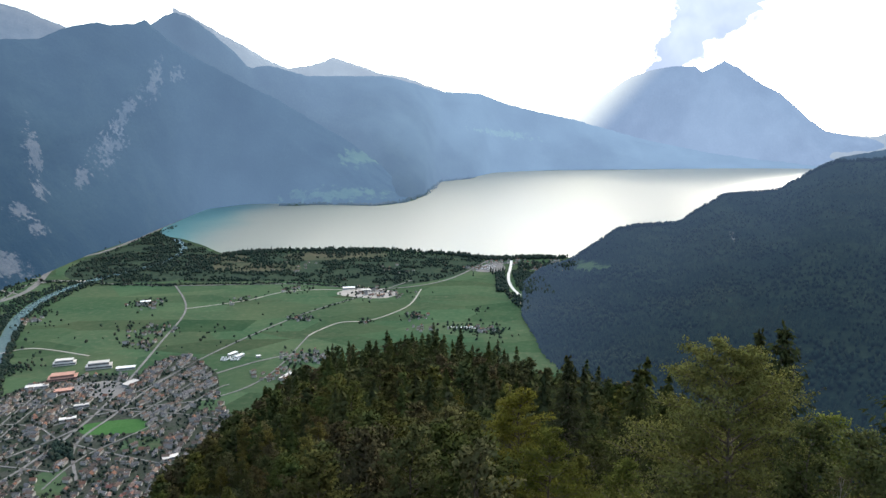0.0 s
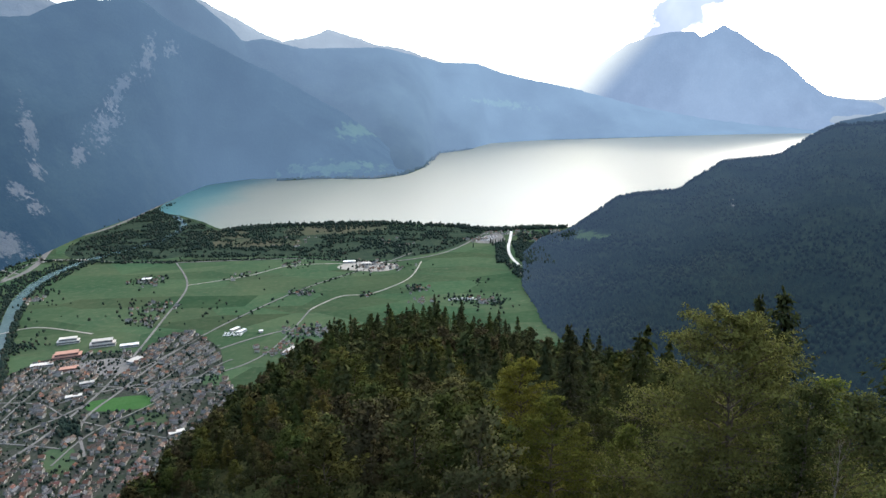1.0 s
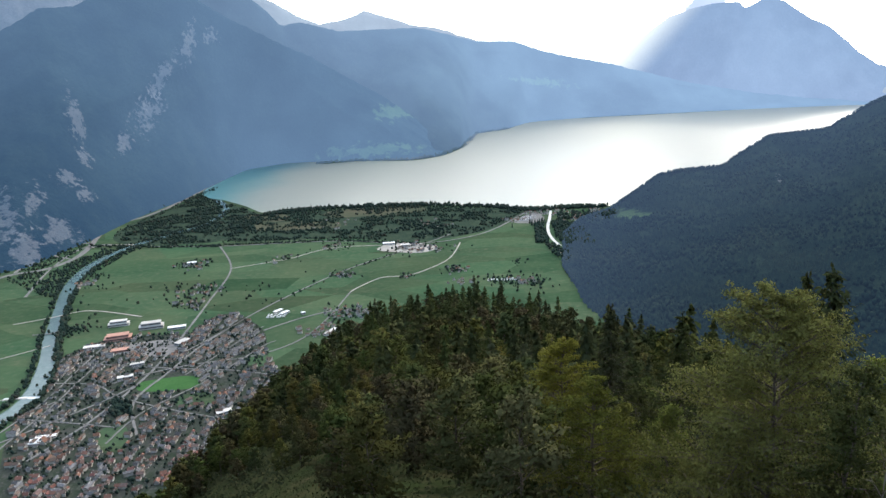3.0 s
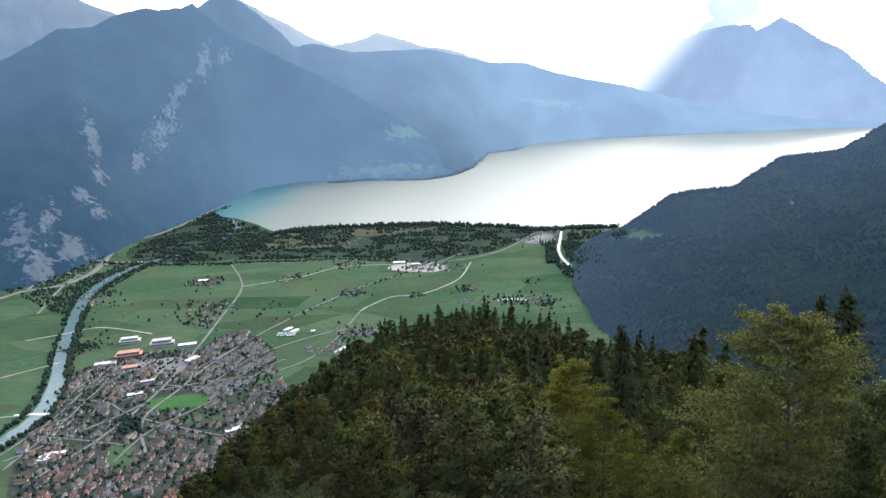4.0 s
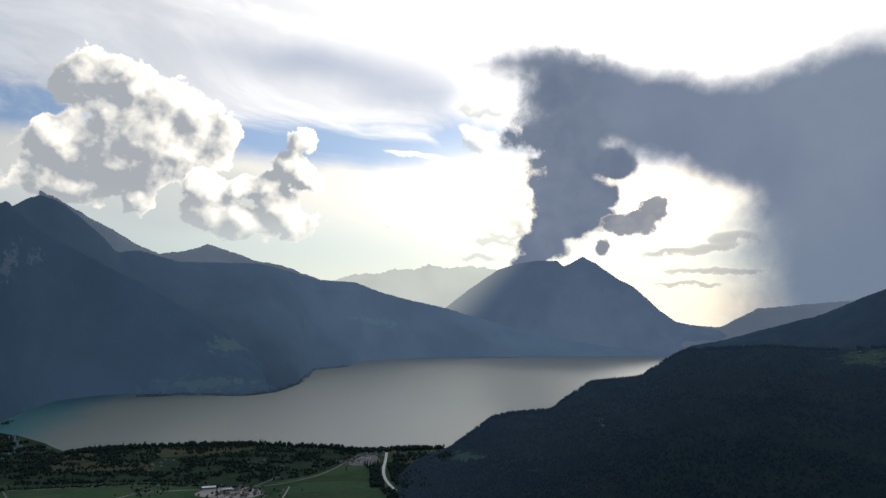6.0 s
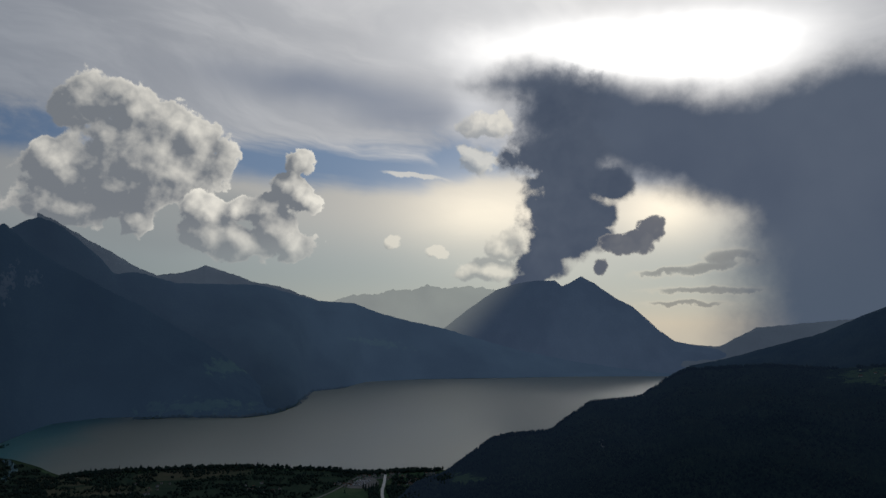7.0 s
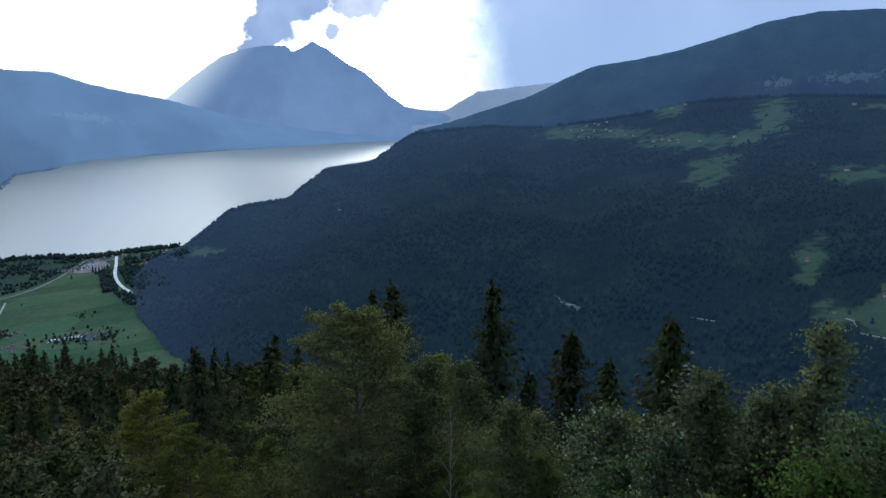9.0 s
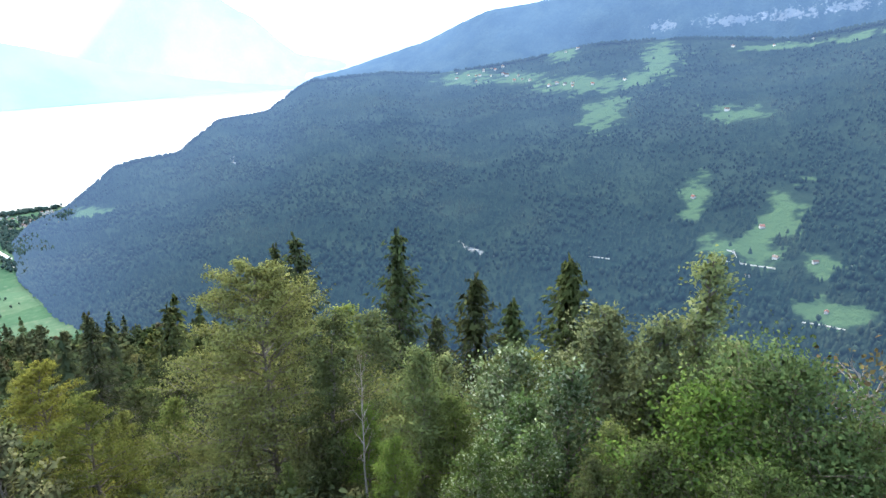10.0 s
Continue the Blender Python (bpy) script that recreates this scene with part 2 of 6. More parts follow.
for field, lit_side, dull in ((heaps, heaps_lit, dim), (small, small_lit, patch(-3.2, 9.2, 1.5, 2.4) * 0.16 + patch(-1.7, 12.3, 0.9, 0.7) * 0.12)):
    bright = lit_side * 0.85 + heads * 0.16 + (curls - 0.5) * 0.55 + (fine - 0.5) * 0.45 + field.step(0.24, 0.0) * 0.30 + 0.20 - dull
    heap_c = mixc(wt, bright.op("ADD", 0.0, clamp=True), (1.30, 1.38, 1.48), (6.0, 5.6, 4.8))
    sky_c = mixc(wt, field.step(-0.04, 0.10) * (0.55 + 0.45 * el0.step(4.5, 8.5)), sky_c, heap_c)
wt.links.new(sky_c, bg.inputs[0])
bg.inputs[1].default_value = 1.2

sun = new("sun", bpy.data.lights.new("sun", "SUN"))
sun.data.energy, sun.data.angle, sun.data.color = 0.9, radians(12), (1.0, 0.94, 0.84)
sun.matrix_world = pose(0, 0, 900, 90 - SUN_EL, 0, 180 - SUN_AZ)


# ---------------------------------------------------------------- materials
def material(name, colours, scale=1.0, rough=0.85, bump=0.3, reach=1.0, fine=6.0, metal=0.0, per_thing=0.0, spec=0.0):
    """Colours blended by a coarse and a fine noise in scene metres, with relief."""
    m = bpy.data.materials.new(name)
    m.use_nodes = True
    t = m.node_tree
    b = t.nodes["Principled BSDF"]
    co = t.nodes.new("ShaderNodeTexCoord").outputs["Object"]
    big, small = noise_tex(t, co, scale, 4.0), noise_tex(t, co, scale * fine, 5.0, 0.65)
    c = mixc(t, big.step(0.32, 0.68), colours[0], colours[1])
    if len(colours) > 2:
        c = mixc(t, small.step(0.5, 0.72), c, colours[2])
    c = mixc(t, 1.0, c, mixc(t, small, (0.72, 0.72, 0.72), (1.28, 1.28, 1.28)), "MULTIPLY")
    if per_thing:
        info = Ex(t, t.nodes.new("ShaderNodeObjectInfo").outputs["Random"])
        v = info * per_thing + (1 - per_thing / 2)
        g = t.nodes.new("ShaderNodeHueSaturation")
        put(t, g.inputs["Value"], v), put(t, g.inputs["Hue"], (info * 7.3).op("FRACT") * (0.05 * per_thing) + (0.5 - 0.025 * per_thing))
        t.links.new(c, g.inputs["Color"])
        c = g.outputs[0]
    put(t, b.inputs["Base Color"], c)
    b.inputs["Roughness"].default_value, b.inputs["Metallic"].default_value = rough, metal
    b.inputs["Specular IOR Level"].default_value = spec
    if bump:
        n = t.nodes.new("ShaderNodeBump")
        n.inputs["Strength"].default_value, n.inputs["Distance"].default_value = bump, reach
        put(t, n.inputs["Height"], small)
        t.links.new(n.outputs[0], b.inputs["Normal"])
    return m


def glowing_distance(name, colours, near, far, haze_glow_near, haze_glow_far, rocks=(), scale=0.012, green=(), beam=None, islands=False):
    """Wooded mountains and trees with kilometres of bright haze painted as emission: near and far are distances over
    which it thickens.
    """
    m = bpy.data.materials.new(name)
    m.use_nodes = True
    t = m.node_tree
    b = t.nodes["Principled BSDF"]
    co = t.nodes.new("ShaderNodeTexCoord").outputs["Object"]
    sep = t.nodes.new("ShaderNodeSeparateXYZ")
    t.links.new(co, sep.inputs[0])
    x, y, z = (Ex(t, sep.outputs[i]) for i in range(3))
    dist = (x * x + y * y).op("SQRT")
    bear, rise = x.op("ARCTAN2", y) * 57.2958, (z - EYE).op("ARCTAN2", dist) * 57.2958
    big, small = noise_tex(t, co, scale, 5.0, 0.6), noise_tex(t, co, scale * 7, 6.0, 0.65)
    mid = noise_tex(t, co, scale * 2.6, 3.0)
    c = mixc(t, big.step(0.35, 0.65), colours[0], colours[1])
    c = mixc(t, 1.0, c, mixc(t, small, (0.45, 0.45, 0.45), (1.55, 1.55, 1.55)), "MULTIPLY")
    if islands:
        one = Ex(t, t.nodes.new("ShaderNodeNewGeometry").outputs["Random Per Island"])
        c = mixc(t, one, colours[0], colours[1])
        c = mixc(t, (one * 5.7).op("FRACT").step(0.75, 1.0), c, colours[2])
        c = mixc(t, noise_tex(t, co, 0.005, 4.0, 0.6).step(0.46, 0.66) * 0.75, c, colours[3])
    for kind, patches in ((colours[2], rocks), (colours[3], green)):
        for (pb, pe, rb, re, lean) in patches:
            k, s = math.cos(radians(lean)), math.sin(radians(lean))
            u, v = (bear - pb) * k + (rise - pe) * s, (rise - pe) * k - (bear - pb) * s
            edge = 1.4 if kind == colours[3] else 4.5
            f = 1.0 - (u * u * (1 / rb ** 2) + v * v * (1 / re ** 2)).op("SQRT") + (small - 0.5) * edge + (mid - 0.5) * 3.2
            c = mixc(t, f.step(0.0, 0.6) * (0.85 if kind == colours[3] else 0.30), c, kind)
    put(t, b.inputs["Base Color"], c)
    b.inputs["Roughness"].default_value = 0.9
    b.inputs["Specular IOR Level"].default_value = 0.0
    # haze put into the emission colour, brighter with distance and uneven by noise
    air = mixc(t, dist.step(near, far), haze_glow_near, haze_glow_far)
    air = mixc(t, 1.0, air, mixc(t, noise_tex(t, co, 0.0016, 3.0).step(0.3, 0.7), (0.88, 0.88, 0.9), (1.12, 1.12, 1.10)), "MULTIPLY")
    # beam paints brighter, sunlit haze towards one side of the slope
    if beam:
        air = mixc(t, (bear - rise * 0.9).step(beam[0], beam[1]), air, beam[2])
    if max(haze_glow_far) > 0:
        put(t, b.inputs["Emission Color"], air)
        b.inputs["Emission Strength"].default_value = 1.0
    if islands:
        return m
    n = t.nodes.new("ShaderNodeBump")
    n.inputs["Strength"].default_value, n.inputs["Distance"].default_value = 0.6, 12.0
    put(t, n.inputs["Height"], small)
    t.links.new(n.outputs[0], b.inputs["Normal"])
    return m


# blue raised in the grass colours to stand in for valley haze
M_GRASS = material("meadow_grass", [(0.040, 0.076, 0.042), (0.056, 0.088, 0.048), (0.068, 0.084, 0.052)], 0.012, 0.9, 0.2, 0.3, 9.0)
gt = M_GRASS.node_tree
gb = gt.nodes["Principled BSDF"]
plots = stretch(gt, gt.nodes.new("ShaderNodeTexCoord").outputs["Object"], 0.6, 1.5, 1.0, 24)
tone = gt.nodes.new("ShaderNodeSeparateXYZ")
gt.links.new(cells(gt, plots, 0.012, "Color"), tone.inputs[0])
gv = Ex(gt, tone.outputs[0]) * 0.45 + 0.78
gn = gt.nodes.new("ShaderNodeCombineXYZ")
for gi, gk in enumerate((1.0, 1.0, 1.0)):
    put(gt, gn.inputs[gi], gv * gk + (Ex(gt, tone.outputs[1]) - 0.5) * (0.3, 0.05, 0.1)[gi])
gc = mixc(gt, 1.0, gb.inputs["Base Color"].links[0].from_socket, gn.outputs[0], "MULTIPLY")
gt.links.new(gc, gb.inputs["Base Color"])
M_MARSH = material("reed_marsh", [(0.085, 0.085, 0.058), (0.055, 0.070, 0.046), (0.10, 0.085, 0.062)], 0.02, 0.9, 0.3, 0.5)
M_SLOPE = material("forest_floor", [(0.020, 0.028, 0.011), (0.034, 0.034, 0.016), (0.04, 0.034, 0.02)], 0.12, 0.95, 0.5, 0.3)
# floor colour darkened to stand in for shade between the trees
M_WOODFLOOR = material("shade_toned_wood_floor", [(0.026, 0.046, 0.034), (0.040, 0.060, 0.040), (0.056, 0.062, 0.046)], 0.05, 0.95, 0.3, 0.3)

# rock faces and clearings on the slopes: bearing, elevation, half-sizes in degrees as seen from the lookout, lean
SPUR_ROCK = [(-21.6, 2.1, 0.45, 1.2, -15), (-23.9, -0.4, 0.45, 1.9, -33), (-25.0, -2.6, 0.8, 1.5, -35), (-26.9, -4.8, 0.5, 0.8, -40), (-29.8, -2.8, 0.4, 1.7, 4), (-29.6, -5.4, 0.4, 0.7, 20), (-31.0, -6.8, 0.8, 0.5, -25),
             (-30.0, -8.0, 0.5, 0.6, 35), (-33.4, -8.2, 0.6, 0.9, -20), (-35.2, -9.2, 0.9, 1.6, -10), (-34.4, -11.4, 1.0, 1.2, 0), (-32.2, -10.6, 1.2, 0.9, -15), (-20.0, 2.6, 0.5, 0.5, -40)]
RANGE_GREEN = [(-6.7, -3.6, 1.7, 0.7, 0), (-8.5, -6.55, 4.5, 0.6, 0), (5, -1.8, 3, 0.3, -8)]
MEADOWS = [(40.8, -3.5, 2.3, 0.75, 0), (45.0, -3.6, 2.6, 0.6, 0), (48.4, -1.75, 1.4, 0.6, 10), (55.6, -2.1, 1.5, 1.6, -15), (50.0, -4.1, 4.0, 0.8, 0), (51.6, -6.2, 1.9, 1.5, 20), (54.0, -3.6, 2.0, 0.5, 10), (61.0, -6.1, 2.7, 0.7, 0),
           (58.9, -12.3, 1.3, 1.9, 0), (65.2, -13.2, 1.6, 2.6, -25), (63.8, -16.2, 2.0, 1.6, 0), (60.8, -16.0, 1.4, 1.0, 0), (69.4, -20.0, 2.6, 1.3, 0), (11.9, -12.1, 1.5, 0.4, 0), (63.5, -1.35, 3.5, 0.25, 4), (68.5, -0.7, 3.0, 0.25, 10), (68, -16.4, 1.4, 1.0, 0)]
CLIFFS = [(55.6, 0.2, 1.0, 0.35, 0), (60.3, 0.5, 2.3, 0.35, 3), (64.3, 0.85, 2.0, 0.4, 5), (67.6, 1.3, 1.6, 0.4, 5)]
# the range and spur glow blue: their haze is in the emission
M_RANGE = glowing_distance("range_haze_glow", [(0.008, 0.016, 0.019), (0.016, 0.027, 0.027), (0.32, 0.31, 0.30), (0.055, 0.095, 0.045)],
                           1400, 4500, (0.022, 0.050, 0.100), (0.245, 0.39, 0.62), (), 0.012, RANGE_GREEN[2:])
M_SPUR = glowing_distance("spur_haze_glow", [(0.005, 0.011, 0.014), (0.012, 0.021, 0.021), (0.26, 0.25, 0.25), (0.055, 0.095, 0.045)],
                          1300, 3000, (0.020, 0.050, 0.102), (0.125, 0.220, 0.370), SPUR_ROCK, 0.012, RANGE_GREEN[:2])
# far crests given a pale emission in place of haze before them
M_FAR = glowing_distance("far_range_haze_glow", [(0.05, 0.06, 0.07), (0.07, 0.08, 0.09), (0.3, 0.3, 0.3), (0.1, 0.1, 0.1)],
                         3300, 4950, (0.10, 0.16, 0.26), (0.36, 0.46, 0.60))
M_DISSOLVED = glowing_distance("ridge_haze_glow", [(0.05, 0.06, 0.07), (0.07, 0.08, 0.09), (0.3, 0.3, 0.3), (0.1, 0.1, 0.1)],
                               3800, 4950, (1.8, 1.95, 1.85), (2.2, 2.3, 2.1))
# peak's haze and the sunbeam over its left flank are painted emission
M_PEAK = glowing_distance("far_peak_haze_glow", [(0.04, 0.05, 0.06), (0.06, 0.07, 0.08), (0.3, 0.3, 0.3), (0.1, 0.1, 0.1)],
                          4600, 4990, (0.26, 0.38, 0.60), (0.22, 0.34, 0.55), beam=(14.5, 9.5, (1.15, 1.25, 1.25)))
# hill and its trees emit a blue haze glow, stronger towards the left
M_WOODED = glowing_distance("wooded_hill_haze_glow", [(0.007, 0.014, 0.010), (0.013, 0.022, 0.014), (0.34, 0.33, 0.32), (0.042, 0.070, 0.030)],
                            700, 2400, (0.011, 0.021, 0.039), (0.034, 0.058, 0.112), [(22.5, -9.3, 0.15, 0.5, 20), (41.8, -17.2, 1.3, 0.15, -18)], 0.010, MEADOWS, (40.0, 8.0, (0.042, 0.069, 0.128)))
M_FARWOOD = glowing_distance("hill_trees_haze_glow", [(0.010, 0.020, 0.014), (0.014, 0.024, 0.016), (0.017, 0.025, 0.016), (0.026, 0.033, 0.018)],
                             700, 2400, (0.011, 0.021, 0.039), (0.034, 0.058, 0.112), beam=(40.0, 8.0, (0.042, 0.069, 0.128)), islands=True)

# bank trees lifted towards the range's blue by an emissive haze
M_BANKWOOD = glowing_distance("far_bank_haze_glow", [(0.014, 0.028, 0.020), (0.022, 0.036, 0.026), (0.030, 0.038, 0.028), (0.1, 0.1, 0.1)],
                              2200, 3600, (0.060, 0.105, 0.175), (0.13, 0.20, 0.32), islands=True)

M_LAKE = bpy.data.materials.new("lake_water")
M_LAKE.use_nodes = True
lt = M_LAKE.node_tree
lb = lt.nodes["Principled BSDF"]
lco = lt.nodes.new("ShaderNodeTexCoord").outputs["Object"]
lsep = lt.nodes.new("ShaderNodeSeparateXYZ")
lt.links.new(lco, lsep.inputs[0])
shallow = (Ex(lt, lsep.outputs[0]) + noise_tex(lt, lco, 0.006, 3.0) * 200.0).step(-420.0, -640.0)
# pale base colour also makes up for sky reflection the surface lacks
put(lt, lb.inputs["Base Color"], mixc(lt, shallow, (0.235, 0.252, 0.215), (0.070, 0.19, 0.20)))
lb.inputs["Roughness"].default_value, lb.inputs["IOR"].default_value = 0.16, 1.333
put(lt, lb.inputs["Roughness"], noise_tex(lt, stretch(lt, lco, 1, 0.35, 1), 0.002, 1.0).step(0.2, 0.8, 0.28, 0.34))
lbump = lt.nodes.new("ShaderNodeBump")
lbump.inputs["Strength"].default_value, lbump.inputs["Distance"].default_value = 0.4, 0.4
put(lt, lbump.inputs["Height"], noise_tex(lt, stretch(lt, lco, 1, 1.6, 1), 0.35, 4.0))
lt.links.new(lbump.outputs[0], lb.inputs["Normal"])


# ---------------------------------------------------------------- mesh helpers
def mesh_object(name, verts, faces, mat, smooth=False, parent=None):
    me = bpy.data.meshes.new(name)
    me.from_pydata([tuple(v) for v in verts], [], [tuple(f) for f in faces])
    me.materials.append(mat)
    if smooth:
        me.polygons.foreach_set("use_smooth", [True] * len(me.polygons))
    me.update()
    ob = new(name, me)
    if parent:
        ob.parent = parent
    return ob


def grid_faces(rows, cols, wrap=False):
    out = []
    for r in range(rows - 1):
        for c in range(cols if wrap else cols - 1):
            d = (c + 1) % cols
            out.append((r * cols + c, r * cols + d, (r + 1) * cols + d, (r + 1) * cols + c))
    return out


def polar(az, r):
    a = radians(az)
    return math.sin(a) * r, math.cos(a) * r


def fbm(x, y, z=0.0, octaves=5):
    return noise.fractal(Vector((x, y, z)), 1.0, 2.0, octaves, noise_basis="PERLIN_ORIGINAL")


def lookup(table, col, az):
    return float(np.interp(az, [r[0] for r in table], [r[col] for r in table]))


def mountain(name, mat, crest, foot, step, rows, curve=1.0, rough=40.0, grain=0.010, jag=0.04, back=None):
    """A range between a foot line (bearing, distance) on the valley floor and a crest (bearing, elevation, distance), with gullies, closed behind."""
    az = np.arange(crest[0][0], crest[-1][0] + step / 2, step)
    verts, cols = [], len(az)
    for i in range(rows + 4):
        s = min(i / (rows - 1), 1.0)
        for a in az:
            cd, fd = lookup(crest, 2, a), lookup(foot, 1, a)
            e = lookup(crest, 1, a) + jag * (fbm(a * 1.7, 3.1) + 0.7 * fbm(a * 9.0, 8.2))
            top = EYE + math.tan(radians(e)) * cd
            if i < rows:
                d, z = fd + (cd - fd) * s, top * s ** curve
                x, y = polar(a, d)
                wave = math.sin(math.pi * s)
                along = radians(a) * 0.5 * (fd + cd)
                g = noise.ridged_multi_fractal(Vector((along * grain + 0.3 * s, s * 1.3, 4.0)), 1.0, 2.1, 6, 0.9, 2.0, noise_basis="PERLIN_ORIGINAL")
                tall = min(max(top, 0) / 220.0, 1.0)
                push = wave * rough * tall * (g - 1.1) * (0.35 if s > 0.85 else 1.0)
                x, y = polar(a, d - push)
                z += wave * push * 0.12
                if i == 0:
                    z = -4.0
            else:
                k = (i - rows + 1) / 4
                fall = max(math.tan(radians(-e)), 0.0) + 0.22
                x, y = polar(a, min(cd + min(back or 60.0, max(top, 4.0) / fall) * k, 4985))
                z = top * (1 - k) - 4.0 * k
            verts.append((x, y, z))
    return mesh_object(name, verts, grid_faces(rows + 4, cols), mat, True)


def strip(name, path, width, z, mat, thick=0.0):
    """A road or a river as a ribbon along a path, rounded at its bends."""
    pts = [Vector((*p, 0)) for p in path]
    fine = []
    for i in range(len(pts) - 1):
        p0, p1, p2, p3 = pts[max(i - 1, 0)], pts[i], pts[i + 1], pts[min(i + 2, len(pts) - 1)]
        for k in range(8):
            u = k / 8
            fine.append(0.5 * ((2 * p1) + (p2 - p0) * u + (2 * p0 - 5 * p1 + 4 * p2 - p3) * u * u + (3 * p1 - p0 - 3 * p2 + p3) * u ** 3))
    fine.append(pts[-1])
    verts = []
    for i, p in enumerate(fine):
        d = (fine[min(i + 1, len(fine) - 1)] - fine[max(i - 1, 0)]).normalized()
        n = Vector((-d.y, d.x, 0)) * (width / 2 * (1 + 0.12 * fbm(p.x * 0.02, p.y * 0.02)))
        verts += [(p.x - n.x, p.y - n.y, z - 0.3), (p.x - n.x, p.y - n.y, z), (p.x + n.x, p.y + n.y, z), (p.x + n.x, p.y + n.y, z - 0.3)]
    faces = []
    for i in range(len(fine) - 1):
        for k in range(3):
            faces.append((i * 4 + k, i * 4 + 4 + k, i * 4 + 5 + k, i * 4 + 1 + k))
    return mesh_object(name, verts, faces, mat)


# ---------------------------------------------------------------- the ground, the lake, the mountains
rings = [0, 300, 500] + [500 * 1.06 ** k for k in range(1, 40)]
rings = [r for r in rings if r < 4900] + [4980]
verts = [(*polar(360 * k / 144, max(r, 1)), 0.0) for r in rings for k in range(144)]
ground = tagged(mesh_object("ground", verts, grid_faces(len(rings), 144, True), M_GRASS), "flat green meadows on the valley floor", "ground", kind="structure")

LAKE = [(-730, 2583), (-792, 2386), (-784, 2043), (-747, 1856), (-624, 1740), (-484, 1575), (-440, 1605), (-365, 1625), (-233, 1635),
        (-127, 1629), (31, 1581), (104, 1537), (179, 1542), (279, 1544), (420, 1520), (900, 2000), (1500, 2700), (2200, 3700), (2150, 4060), (1524, 4030),
        (1038, 3945), (574, 3890), (260, 3745), (130, 3415), (-17, 3255), (-70, 2730), (-145, 2505), (-238, 2425), (-418, 2460), (-528, 2420), (-600, 2500)]


def outline(poly, n=6, wob=6.0):
    out = []
    for i in range(len(poly)):
        p0, p1, p2, p3 = (Vector(poly[(i + k) % len(poly)]) for k in (-1, 0, 1, 2))
        for k in range(n):
            u = k / n
            q = 0.5 * ((2 * p1) + (p2 - p0) * u + (2 * p0 - 5 * p1 + 4 * p2 - p3) * u * u + (3 * p1 - p0 - 3 * p2 + p3) * u ** 3)
            out.append((q.x + wob * fbm(q.x * 0.02, q.y * 0.02), q.y + wob * fbm(q.x * 0.02, q.y * 0.02, 7)))
    return out


def sheet(name, poly, z, mat):
    bm = bmesh.new()
    f = bm.faces.new([bm.verts.new((x, y, z)) for x, y in poly])
    if f.calc_area() and f.normal.z < 0:
        f.normal_flip()
    bm.normal_update()
    if f.normal.z < 0:
        f.normal_flip()
    bmesh.ops.triangulate(bm, faces=bm.faces[:])
    me = bpy.data.meshes.new(name)
    bm.to_mesh(me), bm.free()
    me.materials.append(mat)
    return new(name, me)


tagged(sheet("water", outline(LAKE), 0.35, M_LAKE), "wide still lake silvered by the evening sky", "lake", kind="structure")

SPUR_CREST = [(-62, 1.0, 2100), (-50, 1.4, 2100), (-40, 1.8, 2150), (-34.6, 2.6, 2200), (-32.4, 3.8, 2230), (-30.9, 4.7, 2250), (-28.8, 4.8, 2300), (-26.9, 5.7, 2350), (-25.0, 6.1, 2400), (-24.3, 5.9, 2400), (-22.6, 6.1, 2420),
              (-21.9, 6.45, 2430), (-21.5, 6.0, 2440), (-20.5, 5.1, 2460), (-18.9, 4.0, 2500), (-17.0, 3.0, 2540), (-15.0, 1.9, 2600), (-12.9, 0.9, 2660), (-10.8, -0.4, 2700), (-7.4, -2.4, 2720), (-5.0, -4.2, 2730), (-3.5, -5.8, 2740), (-2.6, -6.6, 2760)]
SPUR_FOOT = [(-62, 1300), (-40, 1390), (-34.5, 1418), (-30.1, 1578), (-26.9, 1768), (-23.6, 1942), (-21, 2180), (-18.4, 2465), (-15.3, 2560), (-12.3, 2540), (-9.7, 2490), (-5.6, 2445), (-3.6, 2500), (-2.6, 2560)]
RANGE_CREST = [(-27, 3.4, 2900), (-23.4, 5.2, 2900), (-21.2, 6.3, 2900), (-20.6, 6.75, 2900), (-19.9, 7.0, 2900), (-19.1, 6.75, 2920), (-18.4, 6.45, 2950), (-16.8, 5.15, 3000), (-15.6, 4.1, 3060), (-15.0, 3.3, 3100), (-14.6, 3.2, 3150), (-13.6, 3.4, 3200), (-12.4, 3.16, 3250),
               (-11.5, 2.9, 3300), (-10.6, 2.65, 3350), (-7.2, 2.66, 3450), (-4.6, 2.67, 3500), (-2.8, 2.25, 3600), (-0.2, 1.5, 3800), (2.9, 1.34, 3950), (4.7, 0.64, 4050), (7.4, -0.06, 4200),
               (10, -0.58, 4300), (12.2, -1.22, 4350), (16.1, -2.27, 4430), (20.2, -3.05, 4500), (24.1, -3.54, 4580), (27.5, -3.72, 4640), (31, -3.8, 4660)]
RANGE_FOOT = [(-27, 2720), (-12, 2760), (-5.6, 2600), (-3.6, 2540), (-1.5, 2745), (-0.3, 3250), (2.2, 3425), (4, 3755), (8.4, 3945), (14.8, 4090), (20.8, 4310), (27.7, 4535), (31, 4570)]
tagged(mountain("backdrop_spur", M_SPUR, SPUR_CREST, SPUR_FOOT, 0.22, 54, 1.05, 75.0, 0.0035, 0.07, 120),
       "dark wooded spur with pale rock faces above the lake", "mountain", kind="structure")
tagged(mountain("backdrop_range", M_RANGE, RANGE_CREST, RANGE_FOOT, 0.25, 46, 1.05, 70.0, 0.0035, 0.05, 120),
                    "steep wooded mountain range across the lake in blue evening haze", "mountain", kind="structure")
